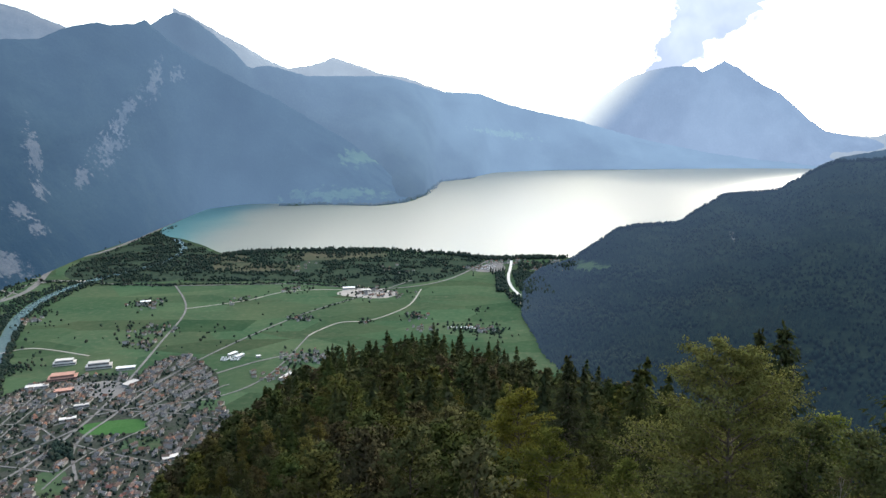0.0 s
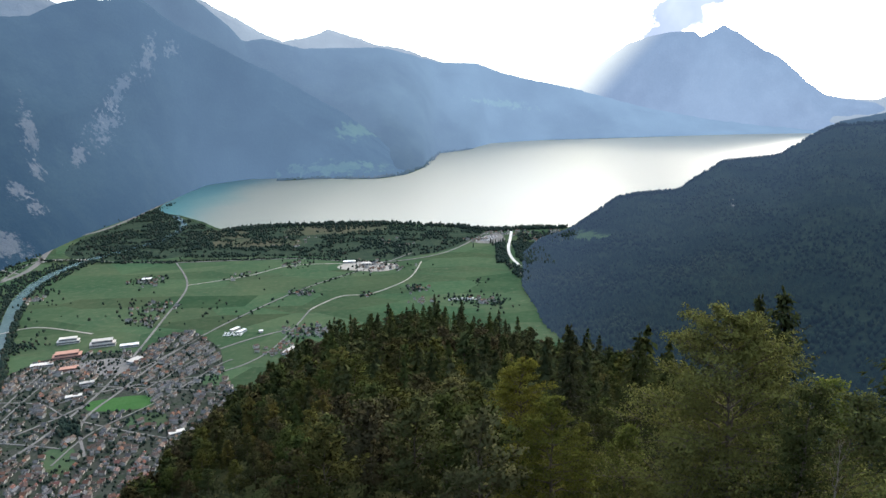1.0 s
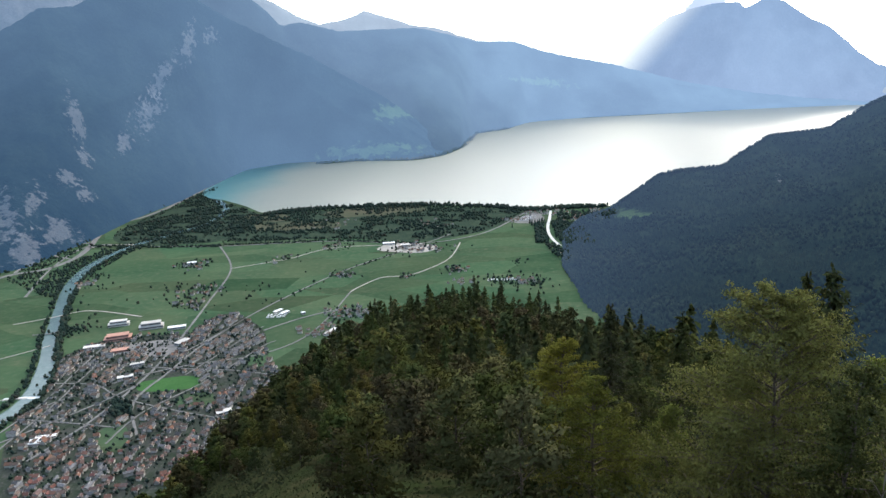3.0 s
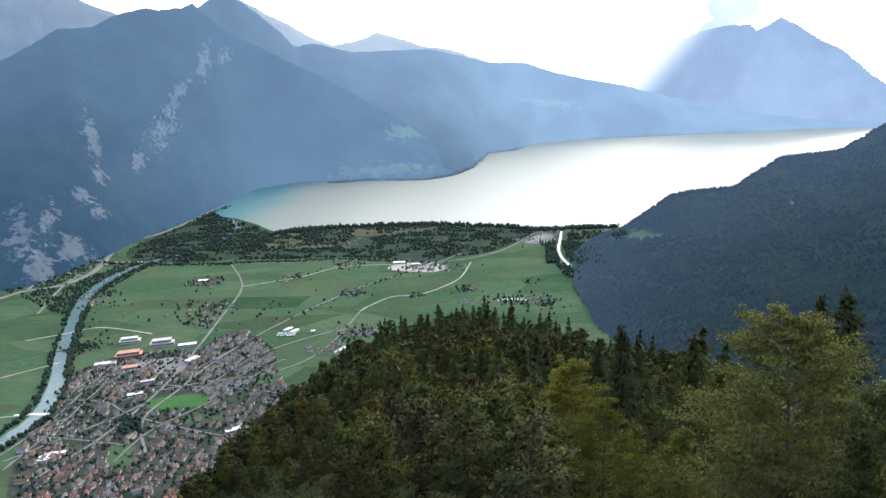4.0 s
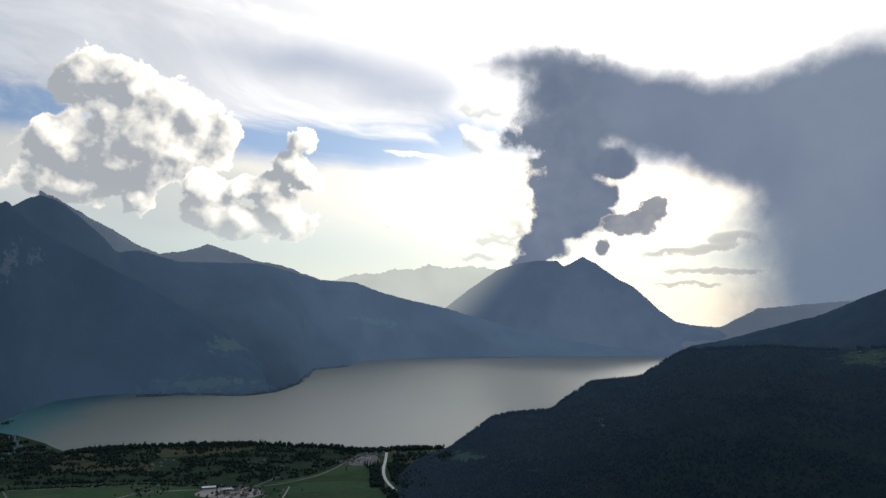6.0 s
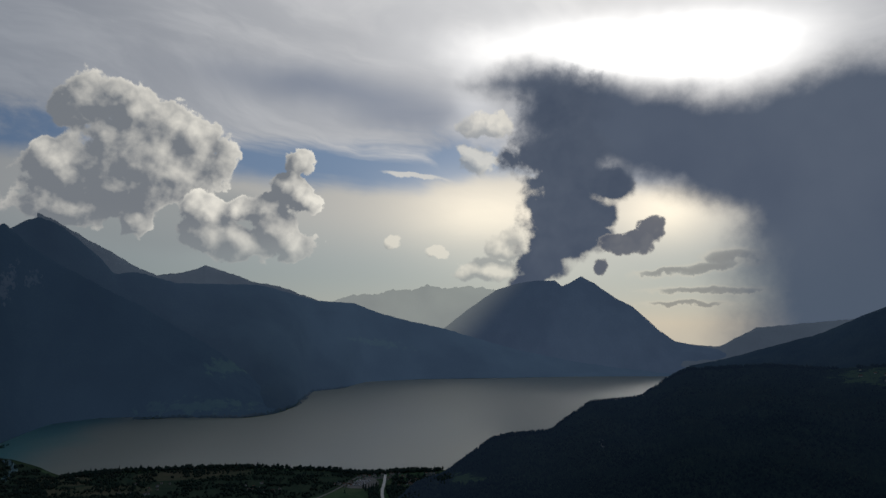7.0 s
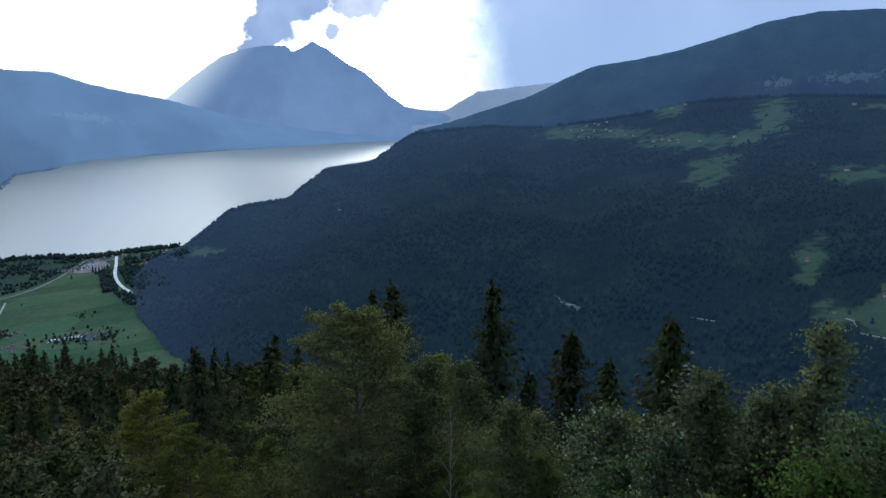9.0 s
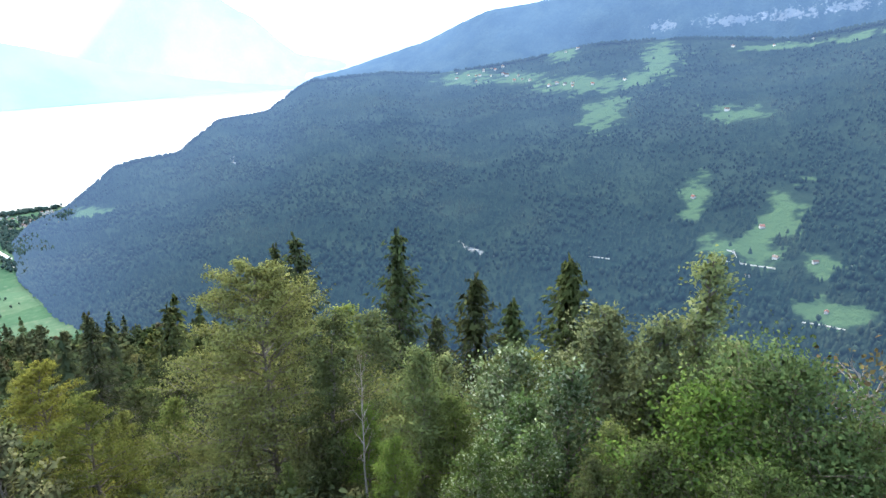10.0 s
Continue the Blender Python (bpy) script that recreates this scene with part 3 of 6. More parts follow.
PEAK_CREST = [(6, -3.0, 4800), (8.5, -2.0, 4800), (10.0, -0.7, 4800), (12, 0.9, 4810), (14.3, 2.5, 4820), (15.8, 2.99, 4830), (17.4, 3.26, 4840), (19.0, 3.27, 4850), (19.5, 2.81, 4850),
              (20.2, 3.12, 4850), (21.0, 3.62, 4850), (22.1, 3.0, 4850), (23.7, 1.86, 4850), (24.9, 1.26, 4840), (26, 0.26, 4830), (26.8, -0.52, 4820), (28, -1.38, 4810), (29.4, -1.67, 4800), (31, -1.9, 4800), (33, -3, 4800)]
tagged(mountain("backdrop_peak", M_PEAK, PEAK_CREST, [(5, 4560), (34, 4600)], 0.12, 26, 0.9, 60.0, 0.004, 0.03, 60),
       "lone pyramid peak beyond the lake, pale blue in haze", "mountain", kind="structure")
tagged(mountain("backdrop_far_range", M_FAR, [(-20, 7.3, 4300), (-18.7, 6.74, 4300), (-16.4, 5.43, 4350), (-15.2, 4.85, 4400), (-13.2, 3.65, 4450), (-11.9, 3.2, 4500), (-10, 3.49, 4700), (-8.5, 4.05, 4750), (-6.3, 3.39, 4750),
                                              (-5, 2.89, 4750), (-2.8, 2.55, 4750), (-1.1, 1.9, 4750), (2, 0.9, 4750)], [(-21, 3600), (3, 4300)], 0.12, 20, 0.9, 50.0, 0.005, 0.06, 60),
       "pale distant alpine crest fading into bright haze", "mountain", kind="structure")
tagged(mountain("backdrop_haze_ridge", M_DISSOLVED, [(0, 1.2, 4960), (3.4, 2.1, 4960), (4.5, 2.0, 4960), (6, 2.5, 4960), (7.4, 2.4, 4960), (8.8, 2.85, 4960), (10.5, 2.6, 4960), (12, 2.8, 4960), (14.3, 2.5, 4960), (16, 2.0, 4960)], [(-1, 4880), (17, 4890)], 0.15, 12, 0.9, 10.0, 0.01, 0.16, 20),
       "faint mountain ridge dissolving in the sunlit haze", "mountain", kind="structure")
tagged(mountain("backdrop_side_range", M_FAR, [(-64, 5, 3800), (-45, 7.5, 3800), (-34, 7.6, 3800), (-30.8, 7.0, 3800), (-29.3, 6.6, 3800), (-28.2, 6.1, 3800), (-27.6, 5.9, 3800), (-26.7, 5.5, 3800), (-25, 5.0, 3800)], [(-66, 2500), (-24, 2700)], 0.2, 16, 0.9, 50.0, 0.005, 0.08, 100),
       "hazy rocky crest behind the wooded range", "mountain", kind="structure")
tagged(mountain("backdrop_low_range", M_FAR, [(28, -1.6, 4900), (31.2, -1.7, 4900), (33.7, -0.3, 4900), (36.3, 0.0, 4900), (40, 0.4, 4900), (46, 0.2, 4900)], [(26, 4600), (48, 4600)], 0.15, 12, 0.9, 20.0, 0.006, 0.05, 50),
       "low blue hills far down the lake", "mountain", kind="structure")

HILL_CREST = [(6.6, -13.9, 1290), (8, -12.6, 1400), (10.4, -11.75, 1530), (11.7, -10.8, 1600), (13.9, -9.15, 1700), (15.6, -8.75, 1780), (18.5, -8.45, 1880), (19.3, -7.8, 1920), (21.6, -6.15, 2020), (24.7, -5.72, 2120),
              (25.4, -5.6, 2140), (26.8, -4.6, 2180), (27.8, -3.97, 2200), (28.8, -3.45, 2230), (31.8, -3.2, 2250), (34.5, -2.95, 2250), (38.5, -3.1, 2250), (43.4, -2.5, 2250), (46.4, -2.0, 2250), (48.5, -1.4, 2250),
              (51.1, -1.02, 2200), (53.9, -0.85, 2150), (56.7, -0.68, 2100), (60.6, -0.73, 2050), (64.3, -0.85, 2000), (66.7, -0.4, 1950), (70, 0.2, 1900), (80, 1.0, 1850), (95, 1.0, 1800)]
HILL_FOOT = [(6.6, 1090), (8.5, 905), (12, 780), (20, 640), (40, 540), (60, 500), (75, 480), (95, 460)]
# the nearer hill across the valley, with haze painted as emission
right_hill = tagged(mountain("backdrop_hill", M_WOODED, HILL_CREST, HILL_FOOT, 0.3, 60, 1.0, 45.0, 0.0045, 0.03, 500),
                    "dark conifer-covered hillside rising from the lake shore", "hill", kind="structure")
BACK_CREST = [(29, -3.2, 3300), (31.7, -2.57, 3300), (34.4, -1.71, 3300), (37.9, -0.65, 3250), (40.5, 0.62, 3200), (42.6, 1.52, 3150), (45.9, 2.0, 3100), (48.7, 2.55, 3100), (51.8, 3.46, 3050), (54.7, 4.39, 3000), (57.9, 4.91, 3000), (61.8, 4.87, 3000),
              (70, 5.2, 3000), (85, 5, 3000), (100, 4, 3000)]
# blue haze over this ridge is painted as emission
M_BACK = glowing_distance("back_ridge_haze_glow", [(0.012, 0.022, 0.024), (0.022, 0.034, 0.032), (0.26, 0.25, 0.25), (0.10, 0.15, 0.07)], 2200, 3400, (0.022, 0.042, 0.080), (0.064, 0.112, 0.205), CLIFFS)
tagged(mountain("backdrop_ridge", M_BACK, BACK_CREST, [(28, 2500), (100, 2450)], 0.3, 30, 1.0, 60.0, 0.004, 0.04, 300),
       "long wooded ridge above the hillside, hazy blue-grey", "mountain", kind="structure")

# the lookout's own hill: elevation of its tree tops and distance of its edge, by bearing
EDGE = [(-180, -4, 420), (-90, -12, 260), (-60, -30, 110), (-40, -31, 150), (-30, -29.6, 180), (-25.7, -27.8, 215), (-21.3, -25.3, 270), (-15.7, -21.9, 345), (-10.6, -19.2, 400), (-8.2, -18.1, 420), (-4.9, -17.8, 440),
        (-0.8, -17.4, 450), (3.1, -18.0, 430), (8.4, -19.6, 380), (11.6, -19.6, 330), (14.8, -20.2, 290), (18.8, -21, 240), (25, -23, 180), (35, -27, 120), (50, -32, 80), (65, -34, 60), (80, -34, 60), (110, -14, 200), (180, -4, 420)]


def hill_z(az, r):
    """Height of the near hill's ground at a bearing and a distance from the lookout."""
    az = (az + 180) % 360 - 180
    e, d = lookup(EDGE, 1, az), lookup(EDGE, 2, az)
    tops = float(np.interp(az, [-40, -14, -5, 5, 25, 40], [12, 13.5, 19, 19, 16, 12]))
    edge_z = EYE + math.tan(radians(e)) * d - tops
    e_edge = math.degrees(math.atan2(EYE - edge_z, d))
    front = math.cos(radians(min(abs(az - 15), 120) * 0.75))
    near_e = e_edge + (46.0 - min(e_edge, 45)) * max(front, 0)
    rr = min(max(r, 3.0), d)
    k = math.log(rr / 3.0) / math.log(d / 3.0)
    z = EYE - max(rr * math.tan(radians(near_e + (e_edge - near_e) * k)), 1.7)
    if r < 3.0:
        z = EYE - 1.7 + (z - EYE + 1.7) * (r / 3.0)
    if r > d:
        z -= (r - d) * 0.95
    x, y = polar(az, r)
    return z + min(r * 0.01, 2.5) * fbm(x * 0.03, y * 0.03, 5)


hr = [0.02, 0.6, 1.5, 3, 4.5] + [6 * 1.095 ** k for k in range(57)]
verts = [(*polar(a, r), max(hill_z(a, r), -6.0)) for r in hr for a in np.arange(-180, 180, 2.0)]
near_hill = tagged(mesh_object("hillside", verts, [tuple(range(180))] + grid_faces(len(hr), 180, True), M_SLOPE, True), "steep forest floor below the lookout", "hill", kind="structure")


# ---------------------------------------------------------------- valley: roads, river, shores
M_ROAD = material("pale_asphalt", [(0.14, 0.14, 0.138), (0.19, 0.185, 0.18), (0.22, 0.21, 0.20)], 0.05, 0.9, 0.1, 0.1)
M_PALEROAD = material("pale_concrete", [(0.55, 0.54, 0.52), (0.64, 0.63, 0.61), (0.48, 0.47, 0.45)], 0.06, 0.9, 0.1, 0.1)
M_TRACK = material("gravel_track", [(0.30, 0.285, 0.25), (0.38, 0.36, 0.33), (0.24, 0.22, 0.20)], 0.06, 0.95, 0.1, 0.1)
M_FOAM = material("white_water", [(0.55, 0.58, 0.58), (0.7, 0.72, 0.72), (0.45, 0.5, 0.5)], 0.3, 0.7, 0.2, 0.1)
M_RIVER = material("glacial_river_water", [(0.070, 0.125, 0.125), (0.085, 0.140, 0.138), (0.10, 0.155, 0.15)], 0.03, 0.22, 0.2, 0.1, spec=0.5)

RIVER = [(-520, 500), (-482, 572), (-477, 608), (-475, 647), (-490, 695), (-518, 758), (-548, 813), (-590, 900), (-638, 1003), (-666, 1070), (-686, 1150), (-692, 1231), (-680, 1310), (-640, 1400), (-600, 1500), (-610, 1640)]
tagged(strip("water", RIVER + [(-680, 1780)], 18, 0.30, M_RIVER), "milky grey-green river between wooded banks", "river", kind="structure")
tagged(strip("water_weir", [(-503, 653), (-492, 655), (-480, 656), (-466, 656)], 5, 0.5, M_FOAM), "white water spilling over a river weir", "weir", kind="structure")
tagged(strip("road_bridge", [(-586, 836), (-566, 840), (-545, 844)], 2.4, 1.3, M_ROAD), "narrow grey bridge across the river", "bridge", kind="structure")
ROADS = [
    ("road", [(-830, 1060), (-808, 1126), (-765, 1156), (-750, 1220), (-765, 1304), (-806, 1428), (-816, 1523), (-788, 1599), (-777, 1736), (-783, 1945), (-790, 2148), (-797, 2330), (-770, 2565), (-716, 2700)], 11, M_ROAD),
    ("road", [(-808, 1140), (-826, 1246), (-824, 1320), (-790, 1345), (-765, 1320)], 6, M_ROAD),
    ("road", [(-752, 1222), (-800, 1250), (-818, 1280), (-800, 1318)], 4, M_ROAD),
    ("road", [(-765, 1304), (-740, 1322), (-685, 1323)], 7, M_TRACK),
    ("road", [(-700, 1000), (-760, 1180), (-767, 1323), (-620, 1300), (-499, 1287), (-276, 1300), (-122, 1262), (3, 1328), (103, 1525)], 4, M_ROAD),
    ("road", [(-401, 532), (-383, 598), (-374, 682), (-376, 771), (-397, 955), (-423, 1129), (-500, 1290)], 3.0, M_ROAD),
    ("road", [(-323, 575), (-358, 643), (-352, 715), (-341, 803), (-301, 934), (-220, 1105), (-121, 1237), (-60, 1330)], 2.8, M_ROAD),
    ("road", [(-480, 600), (-400, 690), (-340, 730), (-260, 760), (-215, 830), (-195, 986)], 2.4, M_ROAD),
    ("road", [(-450, 560), (-395, 640), (-374, 682)], 2.4, M_ROAD),
    ("road", [(-195, 986), (-185, 1010), (-158, 1052), (-120, 1060), (-90, 1090), (-56, 1154), (-40, 1260)], 2.4, M_TRACK),
    ("road", [(150, 1520), (140, 1440), (131, 1381), (126, 1320), (128, 1266), (136, 1215)], 5.5, M_PALEROAD),
    ("road", [(-281, 836), (-240, 880), (-195, 905), (-150, 880)], 3.0, M_ROAD),
    ("road", [(-640, 880), (-600, 905), (-560, 930), (-470, 900)], 2.5, M_TRACK),
    ("road", [(-423, 1129), (-340, 1180), (-268, 1250), (-122, 1254)], 2.5, M_TRACK),
    ("road", [(-462, 560), (-455, 640), (-462, 720), (-468, 790)], 1.8, M_ROAD),
    ("road", [(-440, 545), (-440, 640), (-446, 730), (-430, 800)], 1.8, M_ROAD),
    ("road", [(-345, 560), (-338, 620), (-300, 690), (-268, 780), (-255, 800)], 1.8, M_ROAD),
    ("road", [(-470, 690), (-420, 684), (-376, 652), (-300, 620), (-240, 600)], 1.8, M_ROAD),
    ("road", [(-478, 745), (-422, 735), (-360, 725), (-280, 715), (-230, 700)], 1.8, M_ROAD),
    ("road", [(-330, 706), (-310, 770), (-292, 835), (-285, 850)], 1.8, M_ROAD),
    ("road", [(-362, 760), (-346, 800), (-330, 850), (-318, 890)], 1.8, M_ROAD),
    ("road", [(-460, 610), (-400, 600), (-350, 590)], 1.8, M_ROAD),
    ("road", [(-600, 740), (-570, 770), (-540, 800)], 2.0, M_TRACK),
    ("road", [(-560, 640), (-500, 652), (-478, 655)], 2.0, M_TRACK),
]
for name, path, width, mat in ROADS:
    tagged(strip(name, path, width, 0.55, mat), "pale road across the valley floor", "road", kind="structure")

TOWN = [(-440, 560), (-475, 649), (-504, 748), (-490, 800), (-455, 830), (-374, 834), (-371, 884), (-339, 903), (-281, 836), (-248, 746), (-197, 670), (-180, 560), (-242, 480), (-373, 470)]
M_YARD = material("gardens_and_yards", [(0.028, 0.042, 0.028), (0.050, 0.054, 0.048), (0.085, 0.082, 0.078)], 0.09, 0.95, 0.2, 0.2, 4.0)
PLOTS = [
    ("ground_gardens", TOWN, 0.06, M_YARD, "gardens and yards between the town houses"),
    ("ground_wood", [(-500, 1330), (-278, 1322), (-122, 1282), (3, 1345), (92, 1500), (30, 1560), (-153, 1600), (-336, 1600), (-480, 1560), (-540, 1500)], 0.08, M_WOODFLOOR, "woodland floor near the lake shore, darkened as if shaded"),
    ("ground_wood", [(-745, 1363), (-785, 1521), (-760, 1740), (-770, 1900), (-735, 1850), (-624, 1718), (-540, 1620), (-471, 1500), (-500, 1335), (-640, 1315)], 0.10, M_WOODFLOOR, "woodland floor beside the river mouth, darkened as if shaded"),
    ("pavement", [(-374, 688), (-322, 703), (-304, 676), (-358, 666)], 0.15, material("mown_pitch", [(0.040, 0.105, 0.036), (0.048, 0.115, 0.040), (0.055, 0.11, 0.045)], 0.05, 0.9, 0.1, 0.1), "bright green mown sports field beside the town"),
    ("pavement", [(-565, 1546), (-490, 1590), (-440, 1560), (-430, 1500), (-520, 1490)], 0.2, M_MARSH, "brown reed marsh on the lake shore"),
    ("pavement", [(-336, 1600), (-153, 1615), (-140, 1540), (-330, 1520)], 0.2, M_MARSH, "brown reed marsh on the lake shore"),
    ("pavement", [(-480, 1480), (-330, 1480), (-300, 1420), (-460, 1410)], 0.2, M_MARSH, "brown fallow field near the lake shore"),
    ("pavement", [(132, 1196), (150, 1180), (152, 1140), (134, 1150)], 0.6, M_TRACK, "pale gravel yard below the wooded hill"),
    ("ground_lawn", [(-317, 652), (-288, 663), (-275, 637), (-301, 627)], 0.16, M_GRASS, "open green lawn between town houses"),
    ("ground_lawn", [(-364, 585), (-344, 594), (-323, 552), (-345, 549)], 0.16, M_GRASS, "open green lawn between town houses"),
    ("ground_lawn", [(-275, 755), (-253, 755), (-244, 728), (-266, 728)], 0.16, M_GRASS, "open green lawn between town houses"),
    ("pavement", [(-415, 806), (-385, 806), (-369, 769), (-399, 761)], 0.38, M_ROAD, "grey asphalt yard in the town"),
    ("pavement", [(-440, 770), (-385, 765), (-380, 800), (-430, 805)], 0.4, M_ROAD, "grey asphalt car park in the town"),
    ("pavement", [(64, 1412), (108, 1500), (126, 1480), (122, 1405)], 0.4, M_ROAD, "grey gravel campsite near the lake shore"),
    ("pavement", [(-190, 1225), (-150, 1275), (-80, 1235), (-110, 1195)], 0.4, M_TRACK, "pale yard among the village houses"),
]
for name, poly, z, mat, label in PLOTS:
    tagged(sheet(name, outline(poly, 4, 2.0), z, mat), label, "plot", kind="structure")


# ---------------------------------------------------------------- fast meshes
def fast_mesh(name, verts, faces, mat, smooth=False, normals=None):
    verts, faces = np.asarray(verts, np.float32), np.asarray(faces, np.int32)
    me = bpy.data.meshes.new(name)
    me.vertices.add(len(verts))
    me.vertices.foreach_set("co", verts.ravel())
    me.loops.add(faces.size)
    me.loops.foreach_set("vertex_index", faces.ravel())
    me.polygons.add(len(faces))
    me.polygons.foreach_set("loop_start", np.arange(0, faces.size, faces.shape[1], dtype=np.int32))
    if smooth:
        me.polygons.foreach_set("use_smooth", np.ones(len(faces), bool))
    me.materials.append(mat)
    me.update(calc_edges=True)
    if normals is not None:
        me.polygons.foreach_set("use_smooth", np.ones(len(faces), bool))
        me.normals_split_custom_set_from_vertices(np.asarray(normals, np.float32))
    return me


def many(base_v, base_f, spots, rng, wob=0.0):
    """Copies of a small form, one for each (x, y, z, wide, tall, turn), joined in one array pair."""
    base_v, base_f = np.asarray(base_v, float), np.asarray(base_f, int)
    n, k = len(spots), len(base_v)
    sp = np.asarray(spots, float)
    v = np.repeat(base_v[None], n, 0) * (1 + wob * (rng.random((n, k, 3)) - 0.5))
    c, s = np.cos(sp[:, 5])[:, None], np.sin(sp[:, 5])[:, None]
    x, y = v[:, :, 0] * sp[:, 3:4], v[:, :, 1] * sp[:, 3:4]
    out = np.stack([x * c - y * s + sp[:, 0:1], x * s + y * c + sp[:, 1:2], v[:, :, 2] * sp[:, 4:5] + sp[:, 2:3]], 2)
    f = base_f[None] + (np.arange(n) * k)[:, None, None]
    return out.reshape(-1, 3), f.reshape(-1, base_f.shape[1])


def ring(n, r, z, off=0.0):
    return [(r * math.cos(2 * math.pi * k / n + off), r * math.sin(2 * math.pi * k / n + off), z) for k in range(n)]


# a far fir: two ragged skirts; a far broadleaf tree: an uneven lump of three lobes
FIR_V = ring(5, 0.5, 0.05) + [(0, 0, 0.70)] + ring(5, 0.33, 0.42, 0.6) + [(0, 0, 1.0)]
FIR_F = [(k, (k + 1) % 5, 5) for k in range(5)] + [(6 + k, 6 + (k + 1) % 5, 11) for k in range(5)]


def lobes(spec):
    v, f = [], []
    for cx, cy, cz, r in spec:
        b = len(v)
        v += [(cx, cy, cz - r)] + [(cx + x, cy + y, cz + z) for x, y, z in ring(5, r, -0.1 * r)] + [(cx + x, cy + y, cz + z) for x, y, z in ring(5, r * 0.72, 0.6 * r, 0.6)] + [(cx, cy, cz + r)]
        for k in range(5):
            d = (k + 1) % 5
            f += [(b, b + 1 + d, b + 1 + k), (b + 1 + k, b + 1 + d, b + 6 + k), (b + 1 + d, b + 6 + d, b + 6 + k), (b + 6 + k, b + 6 + d, b + 11)]
    return v, f


LUMP_V, LUMP_F = lobes([(0, 0, 0.55, 0.44), (0.24, 0.12, 0.38, 0.32)])
BUSH_V, BUSH_F = lobes([(0, 0, 0.5, 0.48)])


def inside(poly, x, y):
    hit = False
    for i in range(len(poly)):
        (x1, y1), (x2, y2) = poly[i], poly[i - 1]
        if (y1 > y) != (y2 > y) and x < (x2 - x1) * (y - y1) / (y2 - y1) + x1:
            hit = not hit
    return hit


def on_path(path, x, y, d):
    p = Vector((x, y))
    for a, b in zip(path, path[1:]):
        a, b = Vector(a), Vector(b)
        u = max(0, min(1, (p - a).dot(b - a) / max((b - a).length_squared, 1e-6)))
        if (a + (b - a) * u - p).length < d:
            return True
    return False


def scatter(poly, n, rng):
    xs, ys = [p[0] for p in poly], [p[1] for p in poly]
    out = []
    while len(out) < n:
        x, y = rng.uniform(min(xs), max(xs)), rng.uniform(min(ys), max(ys))
        if inside(poly, x, y):
            out.append((x, y))
    return out


# ---------------------------------------------------------------- woods on the hill across the valley
rng = np.random.default_rng(5)
hv = np.empty(len(right_hill.data.vertices) * 3)
right_hill.data.vertices.foreach_get("co", hv)
hcols = len(np.arange(HILL_CREST[0][0], HILL_CREST[-1][0] + 0.15, 0.3))
hv = hv.reshape(-1, hcols, 3)[:60]


def in_clearing(x, y, z):
    b, e = math.degrees(math.atan2(x, y)), math.degrees(math.atan2(z - EYE, math.hypot(x, y)))
    for pb, pe, rb, re, lean in MEADOWS:
        k, s = math.cos(radians(lean)), math.sin(radians(lean))
        u, v = (b - pb) * k + (e - pe) * s, (e - pe) * k - (b - pb) * s
        if math.hypot(u / rb, v / re) < 0.95 + 0.5 * fbm(x * 0.02, y * 0.02, z * 0.02, 3):
            return True
    return False


firs, lumps = [], []
last_col = int((76 - HILL_CREST[0][0]) / 0.3)
for k in range(33000):
    c, r = rng.random() * last_col, 59 * (1 - rng.random() ** 0.75)
    if k < 3600:
        r = 58.0 + 0.9 * rng.random()
    i, j = int(r), int(c)
    q, w = r - i, c - j
    p = (hv[min(i, 58), j] * (1 - w) + hv[min(i, 58), j + 1] * w) * (1 - q) + (hv[min(i + 1, 59), j] * (1 - w) + hv[min(i + 1, 59), j + 1] * w) * q
    if p[2] < -2.5 or in_clearing(*p):
        if rng.random() < 0.985 or p[2] < -2.5:
            continue
    d = math.hypot(p[0], p[1])
    t = rng.uniform(4.6, 8.2) * (1.15 if r > 57.9 else 1.0 + 0.5 * max(0.0, (1150 - d) / 600))
    (firs if fbm(p[0] * 0.006, p[1] * 0.006) + rng.uniform(-0.3, 0.3) > -0.05 else lumps).append((p[0], p[1], p[2] - 0.8, t * rng.uniform(0.55, 0.8), t, rng.random() * 6))
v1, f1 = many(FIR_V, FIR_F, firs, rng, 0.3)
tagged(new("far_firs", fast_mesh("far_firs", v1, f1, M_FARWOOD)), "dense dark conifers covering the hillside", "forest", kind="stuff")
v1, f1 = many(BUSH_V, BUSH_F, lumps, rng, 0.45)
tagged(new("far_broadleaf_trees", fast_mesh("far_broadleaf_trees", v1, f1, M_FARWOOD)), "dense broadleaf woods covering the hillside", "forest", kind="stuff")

# ---------------------------------------------------------------- trees of the valley floor
# no emission here; haze is mixed into lighter, bluer leaf colours
M_VALLEYTREE = glowing_distance("valley_tree_leaves", [(0.020, 0.036, 0.030), (0.034, 0.050, 0.036), (0.050, 0.050, 0.038), (0.026, 0.040, 0.034)],
                                900, 2400, (0, 0, 0), (0, 0, 0), islands=True)
spots = []


def plant(points, lo, hi, road_gap=0.0):
    for x, y in points:
        if inside([(-378, 706), (-320, 708), (-300, 674), (-362, 662)], x, y):
            continue
        if road_gap and any(on_path(r[1], x, y, road_gap + r[2] / 2) for r in ROADS):
            continue
        t = rng.uniform(lo, hi)
        spots.append((x, y, -0.4, t * rng.uniform(0.7, 1.05), t, rng.random() * 6))


def along(path, n, spread):
    out = []
    for _ in range(n):
        i = rng.integers(0, len(path) - 1)
        u = rng.random()
        out.append((path[i][0] + (path[i + 1][0] - path[i][0]) * u + rng.normal() * spread, path[i][1] + (path[i + 1][1] - path[i][1]) * u + rng.normal() * spread))
    return out


